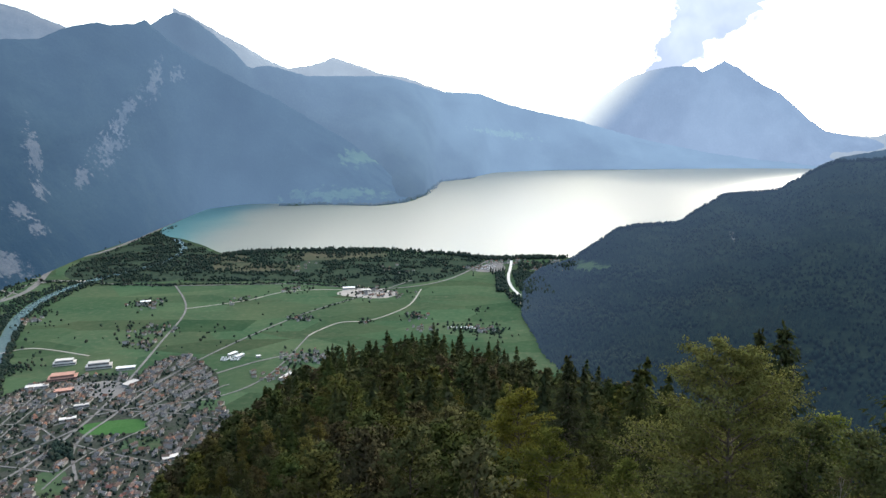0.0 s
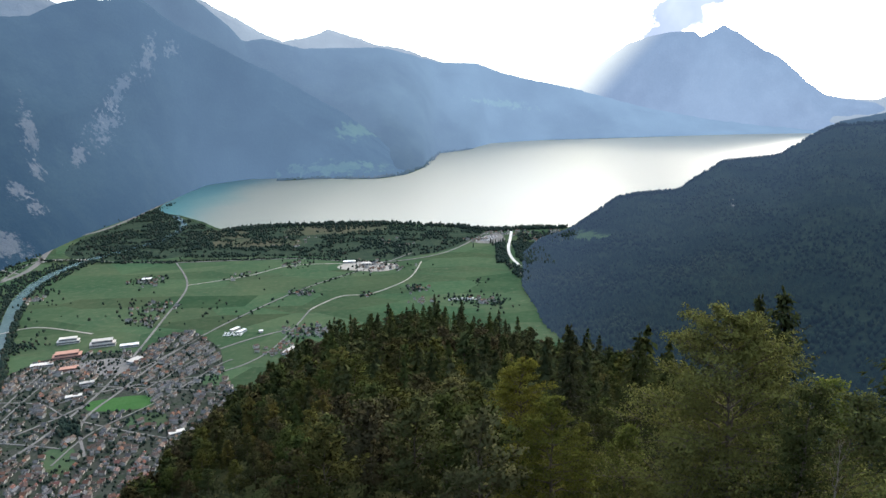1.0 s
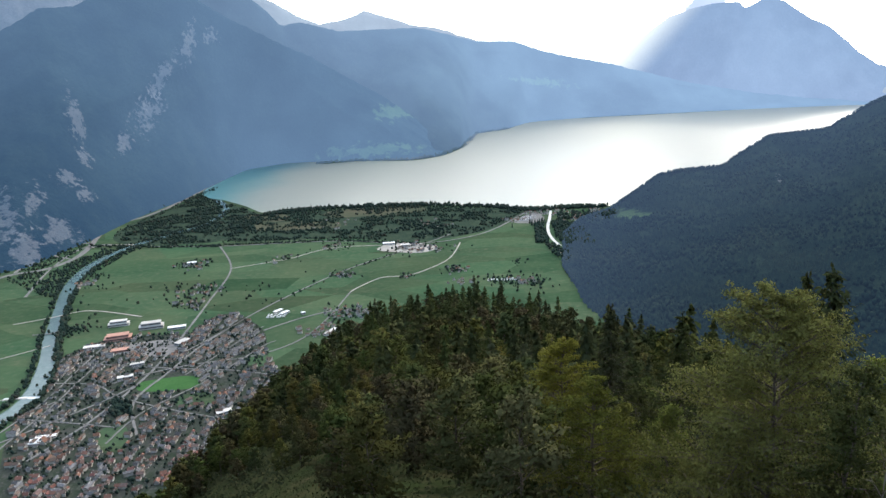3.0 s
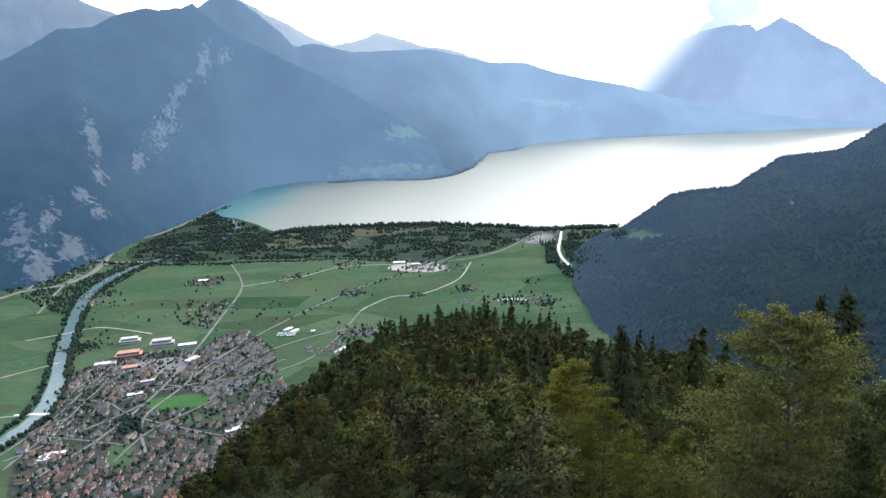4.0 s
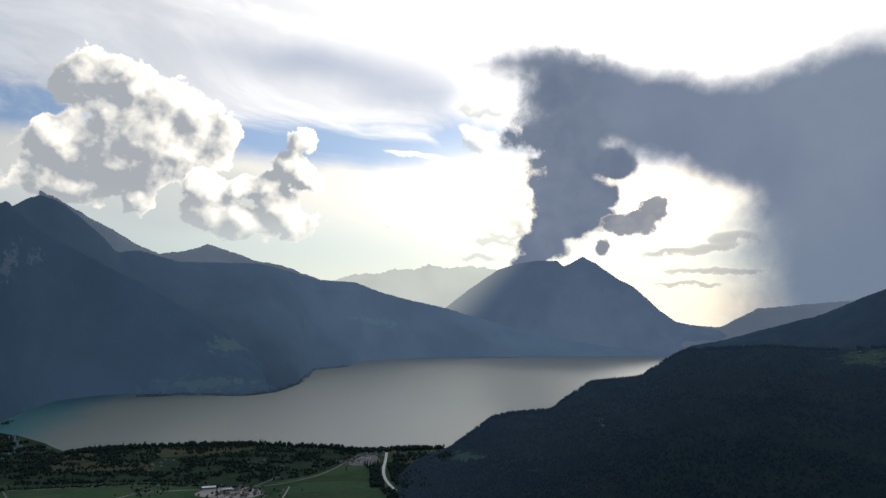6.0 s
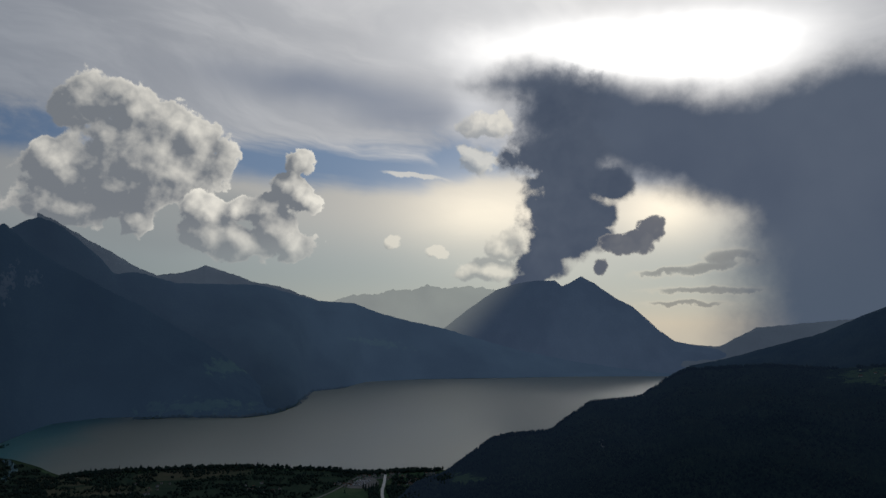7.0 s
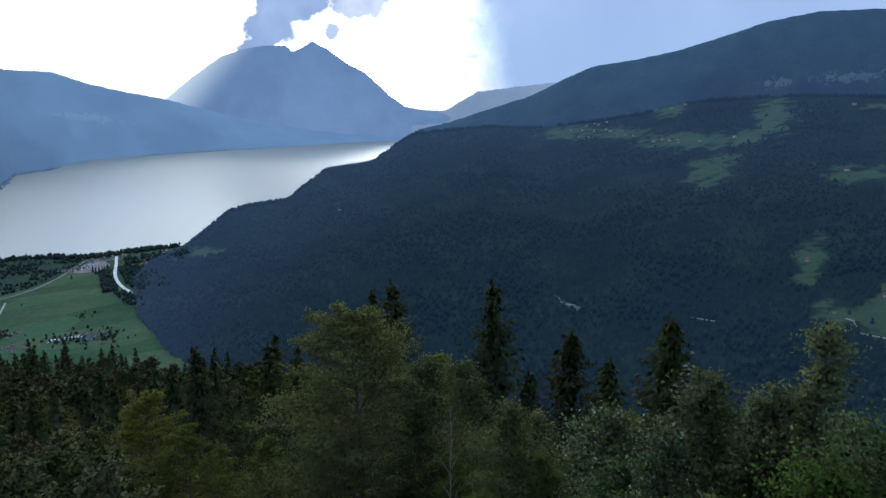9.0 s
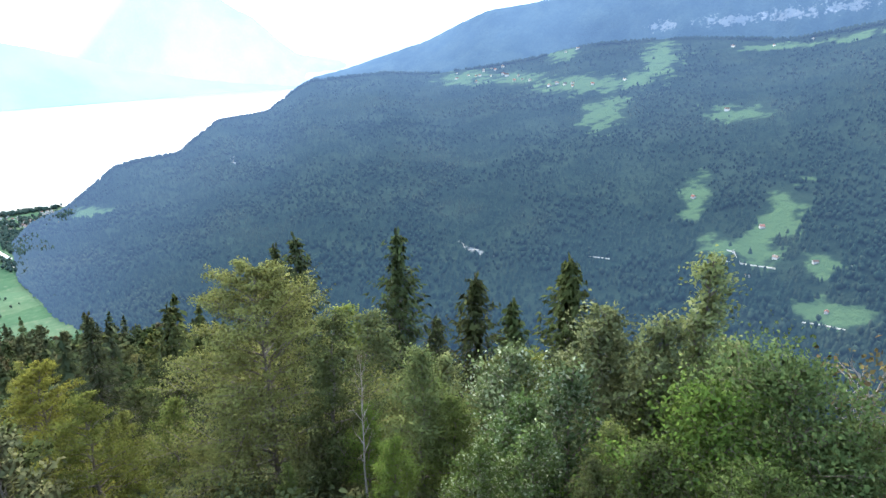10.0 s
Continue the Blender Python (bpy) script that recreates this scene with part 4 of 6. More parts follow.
SHORE = [(-484, 1568), (-440, 1597), (-365, 1616), (-233, 1626), (-127, 1620), (31, 1572), (104, 1528), (179, 1534), (270, 1536)]
plant(along(SHORE, 1000, 8.0), 4.0, 9.5)
plant([p for p in scatter([(-507, 1318), (-278, 1318), (-122, 1275), (3, 1340), (100, 1500), (30, 1560), (-153, 1605), (-336, 1600), (-490, 1580), (-560, 1540)], 4600, rng) if fbm(p[0] * 0.016, p[1] * 0.03, 7.0, 3) > -0.07 or p[1] > 1590], 2.5, 6.5, 2.0)
plant(scatter([(-770, 1700), (-775, 1880), (-740, 1840), (-640, 1730), (-690, 1690)], 260, rng), 3.0, 6.5, 3.0)
plant([p for p in scatter([(-735, 1363), (-765, 1521), (-690, 1680), (-624, 1718), (-500, 1560), (-471, 1500), (-503, 1331), (-600, 1310)], 2800, rng) if fbm(p[0] * 0.016, p[1] * 0.03, 9.0, 3) > -0.1], 3.0, 7.0, 2.0)
plant([p for p in scatter([(-722, 1039), (-742, 1165), (-731, 1276), (-683, 1334), (-640, 1380), (-660, 1231), (-655, 1109), (-640, 980)], 600, rng) if not on_path(RIVER, *p, 12)], 3.0, 6.5)
for side in (-13.5, 13.5):
    plant([p for p in along([(x + side, y) for x, y in RIVER], 420, 2.0) if not on_path(RIVER, *p, 10)], 3.0, 6.0)
plant([p for p in scatter([(98, 1370), (142, 1364), (170, 1420), (290, 1440), (300, 1521), (240, 1480), (165, 1500), (150, 1420), (100, 1300), (112, 1190), (135, 1100), (160, 905), (230, 900), (200, 1200)], 750, rng) if math.degrees(math.atan2(*p)) < 7.3 or p[1] > 1380], 4.5, 9.0, 6.0)
plant(scatter([(96, 1240), (106, 1390), (122, 1400), (120, 1240)], 150, rng), 4.5, 8.5, 2.0)
plant(scatter([(142, 1215), (138, 1400), (190, 1390), (200, 1215)], 420, rng), 4.5, 8.5, 3.0)
plant(along([(-499, 1292), (-276, 1305), (-122, 1262)], 260, 3.0), 2.5, 5.0)
plant(along([(-767, 1318), (-620, 1295), (-499, 1287)], 200, 4.0), 2.5, 5.5)
plant(scatter([(-384, 647), (-363, 647), (-342, 608), (-368, 612)], 70, rng), 3.5, 6.5)
plant([p for p in along([(x + 11, y - 4) for x, y in RIVER[5:9]], 260, 3.0) if not on_path(RIVER, *p, 7)], 4.0, 7.5)
plant(scatter(TOWN, 2100, rng), 1.8, 4.4, 0.8)
for cx, cy, n, sp in [(-500, 1165, 60, 16), (-426, 1009, 60, 22), (-417, 945, 50, 16), (-224, 1074, 30, 10), (-180, 895, 60, 18), (-115, 1225, 70, 25), (-123, 1057, 20, 8), (-45, 1085, 40, 12), (25, 1023, 40, 16),
                      (-344, 1189, 24, 14), (-268, 1257, 40, 20), (-640, 1100, 24, 14), (-610, 1030, 12, 20), (60, 1120, 16, 10), (70, 1000, 70, 22), (-540, 850, 60, 16), (-470, 1050, 14, 30), (-330, 1000, 20, 40), (-560, 960, 12, 30)]:
    plant([(cx + rng.normal() * sp, cy + rng.normal() * sp) for _ in range(n)], 2.2, 5.5, 1.0)
plant(along([(-301, 934), (-220, 1105), (-121, 1237)], 60, 4.0), 2.0, 4.5)
plant(scatter([(-870, 1150), (-815, 1270), (-795, 1335), (-760, 1325), (-745, 1165), (-730, 1050)], 420, rng), 2.5, 6.0, 2.0)
plant(along([(-822, 1180), (-826, 1265), (-800, 1360), (-832, 1446), (-815, 1565), (-794, 1767), (-800, 2022), (-815, 2300)], 420, 5.0), 3.5, 7.5, 3.0)
plant(along([(-760, 1400), (-770, 1565), (-750, 1767), (-757, 1980)], 160, 6.0), 2.5, 5.5, 3.0)
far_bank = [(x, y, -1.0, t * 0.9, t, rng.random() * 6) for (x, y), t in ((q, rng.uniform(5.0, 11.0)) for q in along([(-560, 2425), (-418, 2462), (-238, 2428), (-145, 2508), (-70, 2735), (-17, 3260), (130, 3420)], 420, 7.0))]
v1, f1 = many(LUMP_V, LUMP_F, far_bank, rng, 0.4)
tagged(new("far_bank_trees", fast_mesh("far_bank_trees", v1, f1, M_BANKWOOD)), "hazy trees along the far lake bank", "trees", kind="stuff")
tall = [(x, y, -0.4, t * 0.42, t, rng.random() * 6) for (x, y), t in ((q, rng.uniform(6.0, 13.0)) for q in along(SHORE, 170, 5.0) + along([(-480, 1560), (-336, 1590), (-153, 1600), (30, 1545)], 60, 20.0) + along([(98, 1370), (170, 1420), (290, 1440)], 60, 25.0))]
v1, f1 = many(FIR_V, FIR_F, tall, rng, 0.3)
tagged(new("shore_firs", fast_mesh("shore_firs", v1, f1, M_VALLEYTREE)), "tall dark firs and poplars along the lake shore", "trees", kind="stuff")
v1, f1 = many(LUMP_V, LUMP_F, spots, rng, 0.4)
tagged(new("valley_trees", fast_mesh("valley_trees", v1, f1, M_VALLEYTREE)), "scattered green trees and hedges on the valley floor", "trees", kind="stuff")

# ---------------------------------------------------------------- houses
M_WALL = material("rendered_house_wall", [(0.42, 0.395, 0.355), (0.52, 0.49, 0.45), (0.32, 0.30, 0.27)], 0.4, 0.9, 0.05, 0.05, per_thing=0.35)
M_TILE = material("brown_roof_tiles", [(0.115, 0.085, 0.074), (0.155, 0.11, 0.095), (0.10, 0.086, 0.078)], 0.5, 0.85, 0.2, 0.05, per_thing=0.7)
M_SLATE = material("grey_roof_slates", [(0.100, 0.100, 0.105), (0.16, 0.158, 0.16), (0.08, 0.08, 0.082)], 0.5, 0.75, 0.2, 0.05, per_thing=0.7)
M_RED = material("red_roof_tiles", [(0.165, 0.085, 0.068), (0.205, 0.105, 0.082), (0.13, 0.078, 0.066)], 0.5, 0.85, 0.2, 0.05, per_thing=0.5)
M_FLAT = material("pale_flat_roof", [(0.48, 0.46, 0.43), (0.58, 0.56, 0.53), (0.4, 0.38, 0.35)], 0.2, 0.9, 0.1, 0.05, per_thing=0.3)
M_WHITE = material("white_sheet_roof", [(0.72, 0.72, 0.72), (0.8, 0.8, 0.79), (0.66, 0.66, 0.66)], 0.2, 0.6, 0.05, 0.05)
M_PINK = material("salmon_panels", [(0.42, 0.24, 0.19), (0.48, 0.28, 0.22), (0.38, 0.22, 0.18)], 0.2, 0.85, 0.05, 0.05)
M_GLASS = material("dark_window_glass", [(0.03, 0.035, 0.045), (0.045, 0.05, 0.06)], 0.5, 0.15, 0.0, spec=0.5)


def box_into(v, f, x0, y0, z0, x1, y1, z1):
    b = len(v)
    v += [(x, y, z) for z in (z0, z1) for x, y in ((x0, y0), (x1, y0), (x1, y1), (x0, y1))]
    f += [(b, b + 3, b + 2, b + 1), (b + 4, b + 5, b + 6, b + 7)] + [(b + k, b + (k + 1) % 4, b + 4 + (k + 1) % 4, b + 4 + k) for k in range(4)]


def house_forms(w, d, h, pitch):
    """Walls with gables, a roof slab with eaves, and a chimney, as vertex and face lists."""
    x, y, r = w / 2, d / 2, d / 2 * pitch
    wv = [(-x, -y, -0.5), (x, -y, -0.5), (x, y, -0.5), (-x, y, -0.5), (-x, -y, h), (x, -y, h), (x, y, h), (-x, y, h), (-x, 0, h + r), (x, 0, h + r)]
    wf = [(0, 1, 5, 4), (2, 3, 7, 6), (1, 2, 6, 5), (3, 0, 4, 7), (5, 6, 9, 9), (7, 4, 8, 8)]
    e, t = 0.45, 0.18
    a, b = x + e, y + e
    lo, hi = h - e * pitch, h + r
    rv = [(-a, -b, lo), (a, -b, lo), (a, 0, hi), (-a, 0, hi), (a, b, lo), (-a, b, lo)]
    rv = rv + [(p, q, s + t) for p, q, s in rv]
    rf = [(6, 7, 8, 9), (9, 8, 10, 11), (0, 3, 2, 1), (3, 5, 4, 2), (0, 1, 7, 6), (4, 5, 11, 10), (1, 2, 8, 7), (2, 4, 10, 8), (3, 0, 6, 9), (5, 3, 9, 11)]
    cv, cf = [], []
    box_into(cv, cf, x * 0.4, -0.25, hi - 0.3, x * 0.4 + 0.4, 0.15, hi + 0.6)
    return (wv, wf), (rv, rf), (cv, cf)


def simple(name, v, f, mat, parent):
    f = [tuple(dict.fromkeys(q)) for q in f]
    return mesh_object(name, v, f, mat, False, parent)


def house(w, d, h, pitch, roof_mat, label):
    root = new("house")
    (wv, wf), (rv, rf), (cv, cf) = house_forms(w, d, h, pitch)
    simple("wall", wv, wf, M_WALL, root)
    roof = simple("roof", rv, rf, roof_mat, root)
    simple("chimney", cv, cf, M_FLAT, roof)
    return tagged(root, label, "house", "houses of the valley town")


KINDS = [house(5.2, 4.0, 2.6, 0.7, M_TILE, "white house with a brown tiled gable roof"), house(4.4, 3.6, 2.4, 0.75, M_SLATE, "pale house with a grey slate gable roof"),
         house(6.6, 4.4, 3.6, 0.6, M_TILE, "white apartment house with a brown tiled roof"), house(4.6, 4.0, 2.8, 0.8, M_RED, "cream house with a red tiled roof"),
         house(9.0, 4.2, 3.8, 0.5, M_SLATE, "long pale house with a grey roof"), house(4.0, 3.2, 2.0, 0.7, M_TILE, "small house with a brown tiled roof")]
ROOF_OF = [M_TILE, M_SLATE, M_TILE, M_RED, M_SLATE, M_TILE]
DIMS = [(5.2, 4.0, 2.6, 0.7), (4.4, 3.6, 2.4, 0.75), (6.6, 4.4, 3.6, 0.6), (4.6, 4.0, 2.8, 0.8), (9.0, 4.2, 3.8, 0.5), (4.0, 3.2, 2.0, 0.7)]
CORE = [(-348, 786), (-331, 881), (-281, 836), (-258, 747), (-269, 675), (-312, 678)]
PITCHES = [[(-380, 712), (-318, 708), (-296, 672), (-366, 660)], [(-317, 652), (-288, 663), (-275, 637), (-301, 627)], [(-364, 585), (-344, 594), (-323, 552), (-345, 549)],
           [(-275, 755), (-253, 755), (-244, 728), (-266, 728)], [(-384, 647), (-363, 647), (-342, 608), (-368, 612)], [(-415, 806), (-385, 806), (-369, 769), (-399, 761)], [(-460, 700), (-440, 712), (-425, 690), (-447, 680)]]
BIG = [(-462, 818, 34, 16, 20), (-440, 853, 30, 14, 20), (-405, 850, 24, 8, 20), (-415, 812, 30, 18, 20), (-440, 775, 22, 10, 20), (-400, 735, 16, 7, 30)]
lots = []
ALONG = radians(68)
grid = [(gx + (gy - 690) * -0.03, gy, False) for i, gx in enumerate(np.arange(-520, -170, 6.0)) for gy in np.arange(470, 905, 5.4) if i % 5]
grid += [(-320 + math.cos(ALONG) * u - math.sin(ALONG) * w, 770 + math.sin(ALONG) * u + math.cos(ALONG) * w, True) for u in np.arange(-130, 130, 7.6) for k, w in enumerate(np.arange(-60, 60, 5.6)) if k % 4]
for gx, gy, in_core in grid:
    x, y = gx + rng.normal() * 0.8, gy + rng.normal() * 0.8
    if not inside(TOWN, x, y) or inside(CORE, x, y) != in_core or any(inside(p, x, y) for p in PITCHES) or math.hypot(x, y) < 560:
        continue
    if any(on_path(r[1], x, y, 2.2 + r[2] / 2) for r in ROADS) or on_path(RIVER, x, y, 15):
        continue
    if any(abs(x - b[0]) < b[2] / 2 + 4 and abs(y - b[1]) < b[3] / 2 + 6 for b in BIG):
        continue
    core = inside(CORE, x, y)
    if rng.random() > (0.9 if core else 0.70 + 0.5 * fbm(x * 0.03, y * 0.03)):
        continue
    near_red = y < 600
    kind = int(rng.choice(6, p=[0.12, 0.16, 0.12, 0.42, 0.08, 0.10] if near_red else ([0.16, 0.12, 0.30, 0.08, 0.29, 0.05] if core else [0.25, 0.3, 0.12, 0.10, 0.08, 0.15])))
    turn = radians((68 if core else 92) + 90 * (rng.random() < (0.2 if core else 0.5)) + rng.normal() * (3 if core else 9))
    lots.append((x, y, kind, turn, rng.uniform(0.66, 0.95) if core else rng.uniform(0.58, 1.05)))
for cx, cy, n, sp in [(-500, 1160, 16, 12), (-426, 1009, 16, 16), (-417, 945, 14, 12), (-224, 1074, 10, 7), (-200, 902, 16, 11), (-167, 888, 20, 10), (-131, 1239, 22, 16), (-99, 1215, 22, 14), (-123, 1057, 5, 6), (-45, 1085, 14, 9),
                      (-344, 1189, 4, 10), (-268, 1257, 6, 12), (-26, 1023, 8, 9), (-200, 829, 26, 13), (70, 1440, 14, 12), (110, 1490, 14, 12), (205, 1440, 34, 20), (245, 1480, 26, 16), (170, 1490, 20, 14), (-640, 1060, 12, 9), (-300, 1450, 6, 30), (-120, 1430, 6, 40), (60, 1010, 10, 12)]:
    for _ in range(int(n * 1.7)):
        x, y = cx + rng.normal() * sp, cy + rng.normal() * sp
        if not any(math.hypot(x - l[0], y - l[1]) < 5.5 for l in lots) and not any(on_path(r[1], x, y, 2.5 + r[2] / 2) for r in ROADS):
            lots.append((x, y, int(rng.choice(6, p=[0.25, 0.2, 0.15, 0.22, 0.08, 0.10])), rng.random() * 3, rng.uniform(0.7, 1.0)))
lots.sort(key=lambda l: math.hypot(l[0], l[1]))
for x, y, kind, turn, s in lots[:300]:
    copy_thing(KINDS[kind], pose(x, y, 0, 0, 0, math.degrees(turn)) @ Matrix.Scale(s, 4))
for k, (x, y) in enumerate([(-455, 610), (-390, 560), (-300, 640), (-430, 700), (-350, 600), (-290, 610)]):
    KINDS[k].matrix_basis = pose(x, y, 0, 0, 0, 25 + 15 * k)


def far_houses(name, rows, mats):
    v, f, mi = [], [], []
    for x, y, kind, turn, s in rows:
        c, n = math.cos(turn), math.sin(turn)
        wall, roof, stack = house_forms(*DIMS[kind])
        for (pv, pf), m in ((wall, 0), (roof, 1 + (ROOF_OF[kind] is M_SLATE) + 2 * (ROOF_OF[kind] is M_RED))):
            b = len(v)
            v += [((p[0] * c - p[1] * n) * s + x, (p[0] * n + p[1] * c) * s + y, p[2] * s) for p in pv]
            for q in pf:
                f.append(tuple(b + i for i in dict.fromkeys(q)))
                mi.append(m)
    ob = mesh_object(name, v, f, mats[0])
    for m in mats[1:]:
        ob.data.materials.append(m)
    ob.data.polygons.foreach_set("material_index", mi)
    return ob


tagged(far_houses("town_houses", lots[300:], [M_WALL, M_TILE, M_SLATE, M_RED]), "closely built pale houses with brown and grey roofs", "houses", kind="stuff")


def hall(x, y, w, d, turn, h, roof_mat, label, steps=1):
    """A flat-roofed hall in setbacks, with a parapet and a band of windows on each storey."""
    root = new("hall")
    v, f, gv, gf, tv, tf = [], [], [], [], [], []
    for k in range(steps):
        q = 1 - 0.2 * k
        box_into(v, f, -w / 2 * q, -d / 2 * q, h * k - (0.5 if k == 0 else 0), w / 2 * q, d / 2 * q, h * (k + 1))
        box_into(gv, gf, -w / 2 * q - 0.06, -d / 2 * q - 0.06, h * (k + 0.42), w / 2 * q + 0.06, d / 2 * q + 0.06, h * (k + 0.72))
        box_into(tv, tf, -w / 2 * q - 0.3, -d / 2 * q - 0.3, h * (k + 1), w / 2 * q + 0.3, d / 2 * q + 0.3, h * (k + 1) + 0.35)
    simple("wall", v, f, M_FLAT if roof_mat is not M_PINK else M_PINK, root)
    simple("window_band", gv, gf, M_GLASS, root)
    simple("roof", tv, tf, roof_mat, root)
    root.matrix_basis = pose(x, y, 0, 0, 0, turn)
    return tagged(root, label, "building")


hall(-462, 818, 32, 14, 20, 3.2, M_PINK, "stepped salmon-coloured school building with flat roofs", 2)
hall(-436, 856, 30, 12, 18, 4.0, M_FLAT, "long cream block with a pale flat roof", 2)
hall(-400, 851, 22, 7, 18, 3.0, M_WHITE, "white hall with a pale sheet roof", 1)
hall(-440, 778, 20, 9, 20, 2.6, M_PINK, "low salmon-coloured hall with a flat roof", 1)
hall(-504, 1165, 16, 8, 15, 3.5, M_WHITE, "white farm hall with a bright sheet roof", 1)
hall(-244, 895, 5, 4, 30, 2.5, M_WHITE, "small shed with a white roof", 1)
hall(-398, 735, 15, 5, 25, 2.6, M_FLAT, "long low building with a pale flat roof", 1)
hall(-395, 700, 16, 6, 25, 2.6, M_FLAT, "long low workshop with a pale flat roof", 1)
hall(-172, 1262, 22, 9, 10, 3.4, M_WHITE, "white commercial hall among village houses", 1)
hall(-140, 1246, 16, 8, 10, 3.4, M_FLAT, "pale commercial hall among village houses", 1)
hall(-255, 615, 14, 6, 35, 2.8, M_FLAT, "cream flat-roofed block at the forest edge", 1)
for k in range(3):
    hall(-412 + 2.0 * k, 561 + 6.0 * k, 17, 4, 15, 2.0, M_WHITE, "long white-roofed greenhouse in the town", 1)
hall(-478, 790, 24, 8, 20, 2.6, M_FLAT, "long low school wing with a pale flat roof", 1)
hall(-372, 800, 18, 9, 68, 3.0, M_FLAT, "wide supermarket with a pale flat roof beside a car park", 1)
hall(-486, 868, 26, 10, 18, 3.4, M_FLAT, "cream terraced block with pale flat roofs", 2)
hall(-281, 905, 14, 5, 60, 2.6, M_WHITE, "white-roofed workshop beside the road", 1)
hall(-270, 897, 14, 5, 60, 2.6, M_WHITE, "white-roofed workshop beside the road", 1)
hall(-192, 823, 22, 5, 68, 2.8, M_FLAT, "long pale row of garages at the field edge", 1)
# parked caravans and greenhouses in rows
van_v, van_f = [], []
box_into(van_v, van_f, -1.4, -0.7, 0.25, 1.4, 0.7, 1.5)
van = new("caravan")
simple("body", van_v, van_f, M_WHITE, van)
gv, gf = [], []
box_into(gv, gf, -0.9, -0.73, 0.8, 0.9, 0.73, 1.2)
simple("window", gv, gf, M_GLASS, van)
for sx in (-0.6, 0.6):
    wv, wf = [], []
    box_into(wv, wf, sx - 0.22, -0.74, 0.0, sx + 0.22, 0.74, 0.44)
    simple("wheel", wv, wf, M_GLASS, van)
tagged(van, "white caravan form in a row, also used for greenhouses", "caravan", "parked caravans")
# the caravan form is reused for the white greenhouse rows
rows = [(8 + 4.0 * k, 1018 + 3.0 * (k % 2) + 6.0 * q, 0.6) for k in range(11) for q in range(2)] + [(70 + 5 * k + 6 * q, 1425 + 12 * q, 0.5) for k in range(6) for q in range(4)] + [(-290 + 4.5 * k, 882 + 5 * q, 0.6) for k in range(6) for q in range(3)]
van.matrix_basis = pose(*rows[0][:2], 0.4, 0, 0, 35)
for x, y, a in rows[1:]:
    copy_thing(van, pose(x + rng.normal() * 0.5, y + rng.normal() * 0.5, 0.4, 0, 0, math.degrees(a) + rng.normal() * 5))

# lanes across the clearings of the hill, laid on its surface
def on_hill(b, e):
    j = int((b - HILL_CREST[0][0]) / 0.3)
    col = hv[:, j]
    el = np.degrees(np.arctan2(col[:, 2] - EYE, np.hypot(col[:, 0], col[:, 1])))
    return Vector(col[int(np.argmin(np.abs(el - e)))])


def lane(ends, width):
    pts = [on_hill(ends[0] + (ends[2] - ends[0]) * k / 12, ends[1] + (ends[3] - ends[1]) * k / 12) for k in range(13)]
    verts = []
    for i in range(13):
        p = (pts[max(i - 1, 0)] + pts[i] + pts[min(i + 1, 12)]) / 3
        out = Vector((p.x, p.y, 0)).normalized()
        verts += [p + Vector((0, 0, 0.9)) - out * width / 2, p + Vector((0, 0, 1.0 + width * 0.4)) + out * width / 2, p + Vector((0, 0, -3)) + out * width / 2, p + Vector((0, 0, -3)) - out * width / 2]
    faces = [(i * 4 + k, i * 4 + 4 + k, i * 4 + 4 + (k + 1) % 4, i * 4 + (k + 1) % 4) for i in range(12) for k in range(4)]
    tagged(mesh_object("road_lane", verts, faces, M_TRACK), "narrow pale lane across a hillside clearing", "road", kind="structure")


for ends in ((61.6, -16.3, 64.0, -17.4), (61.3, -17.3, 65.4, -17.6), (40.3, -16.6, 42.0, -17.3), (51.0, -17.8, 53.2, -18.0), (67.5, -20.6, 70.5, -21.0)):
    lane(ends, 0.8)

# farms and a village on the clearings of the hill
village = [(b + rng.normal() * 0.25, e + rng.normal() * 0.12) for b, e in ((39.8, -3.3), (40.6, -3.4), (41.6, -3.2), (42.2, -3.35), (42.6, -3.1), (43.0, -3.3), (43.3, -3.5), (43.6, -3.15), (43.9, -3.4), (44.2, -3.6), (44.5, -3.3), (44.9, -3.7), (45.3, -3.5), (45.6, -3.85),
           (46.0, -3.6), (42.9, -2.9), (43.8, -3.0), (44.1, -2.85), (45.2, -3.4), (42.0, -3.5), (41.0, -3.15), (48.0, -3.9), (48.7, -4.1), (49.2, -3.9), (49.8, -4.15), (47.5, -3.85), (48.6, -1.6), (49.4, -1.5), (53.2, -3.7), (50.6, -4.0),
           (59.0, -12.4), (60.6, -6.0), (64.6, -14.0), (65.2, -16.6), (63.2, -17.6), (69.2, -20.0), (62.0, -16.0), (67.6, -16.2), (70.1, -16.4), (60.5, -1.3), (63.5, -1.35), (66, -0.9))]
for b, e in village:
    p = on_hill(b, e)
    copy_thing(KINDS[int(rng.integers(0, 4))], pose(p.x, p.y, p.z - 0.6, 0, 0, rng.random() * 180) @ Matrix.Scale(rng.uniform(1.0, 1.6) * (0.75 if e < -10 else 1.0), 4))


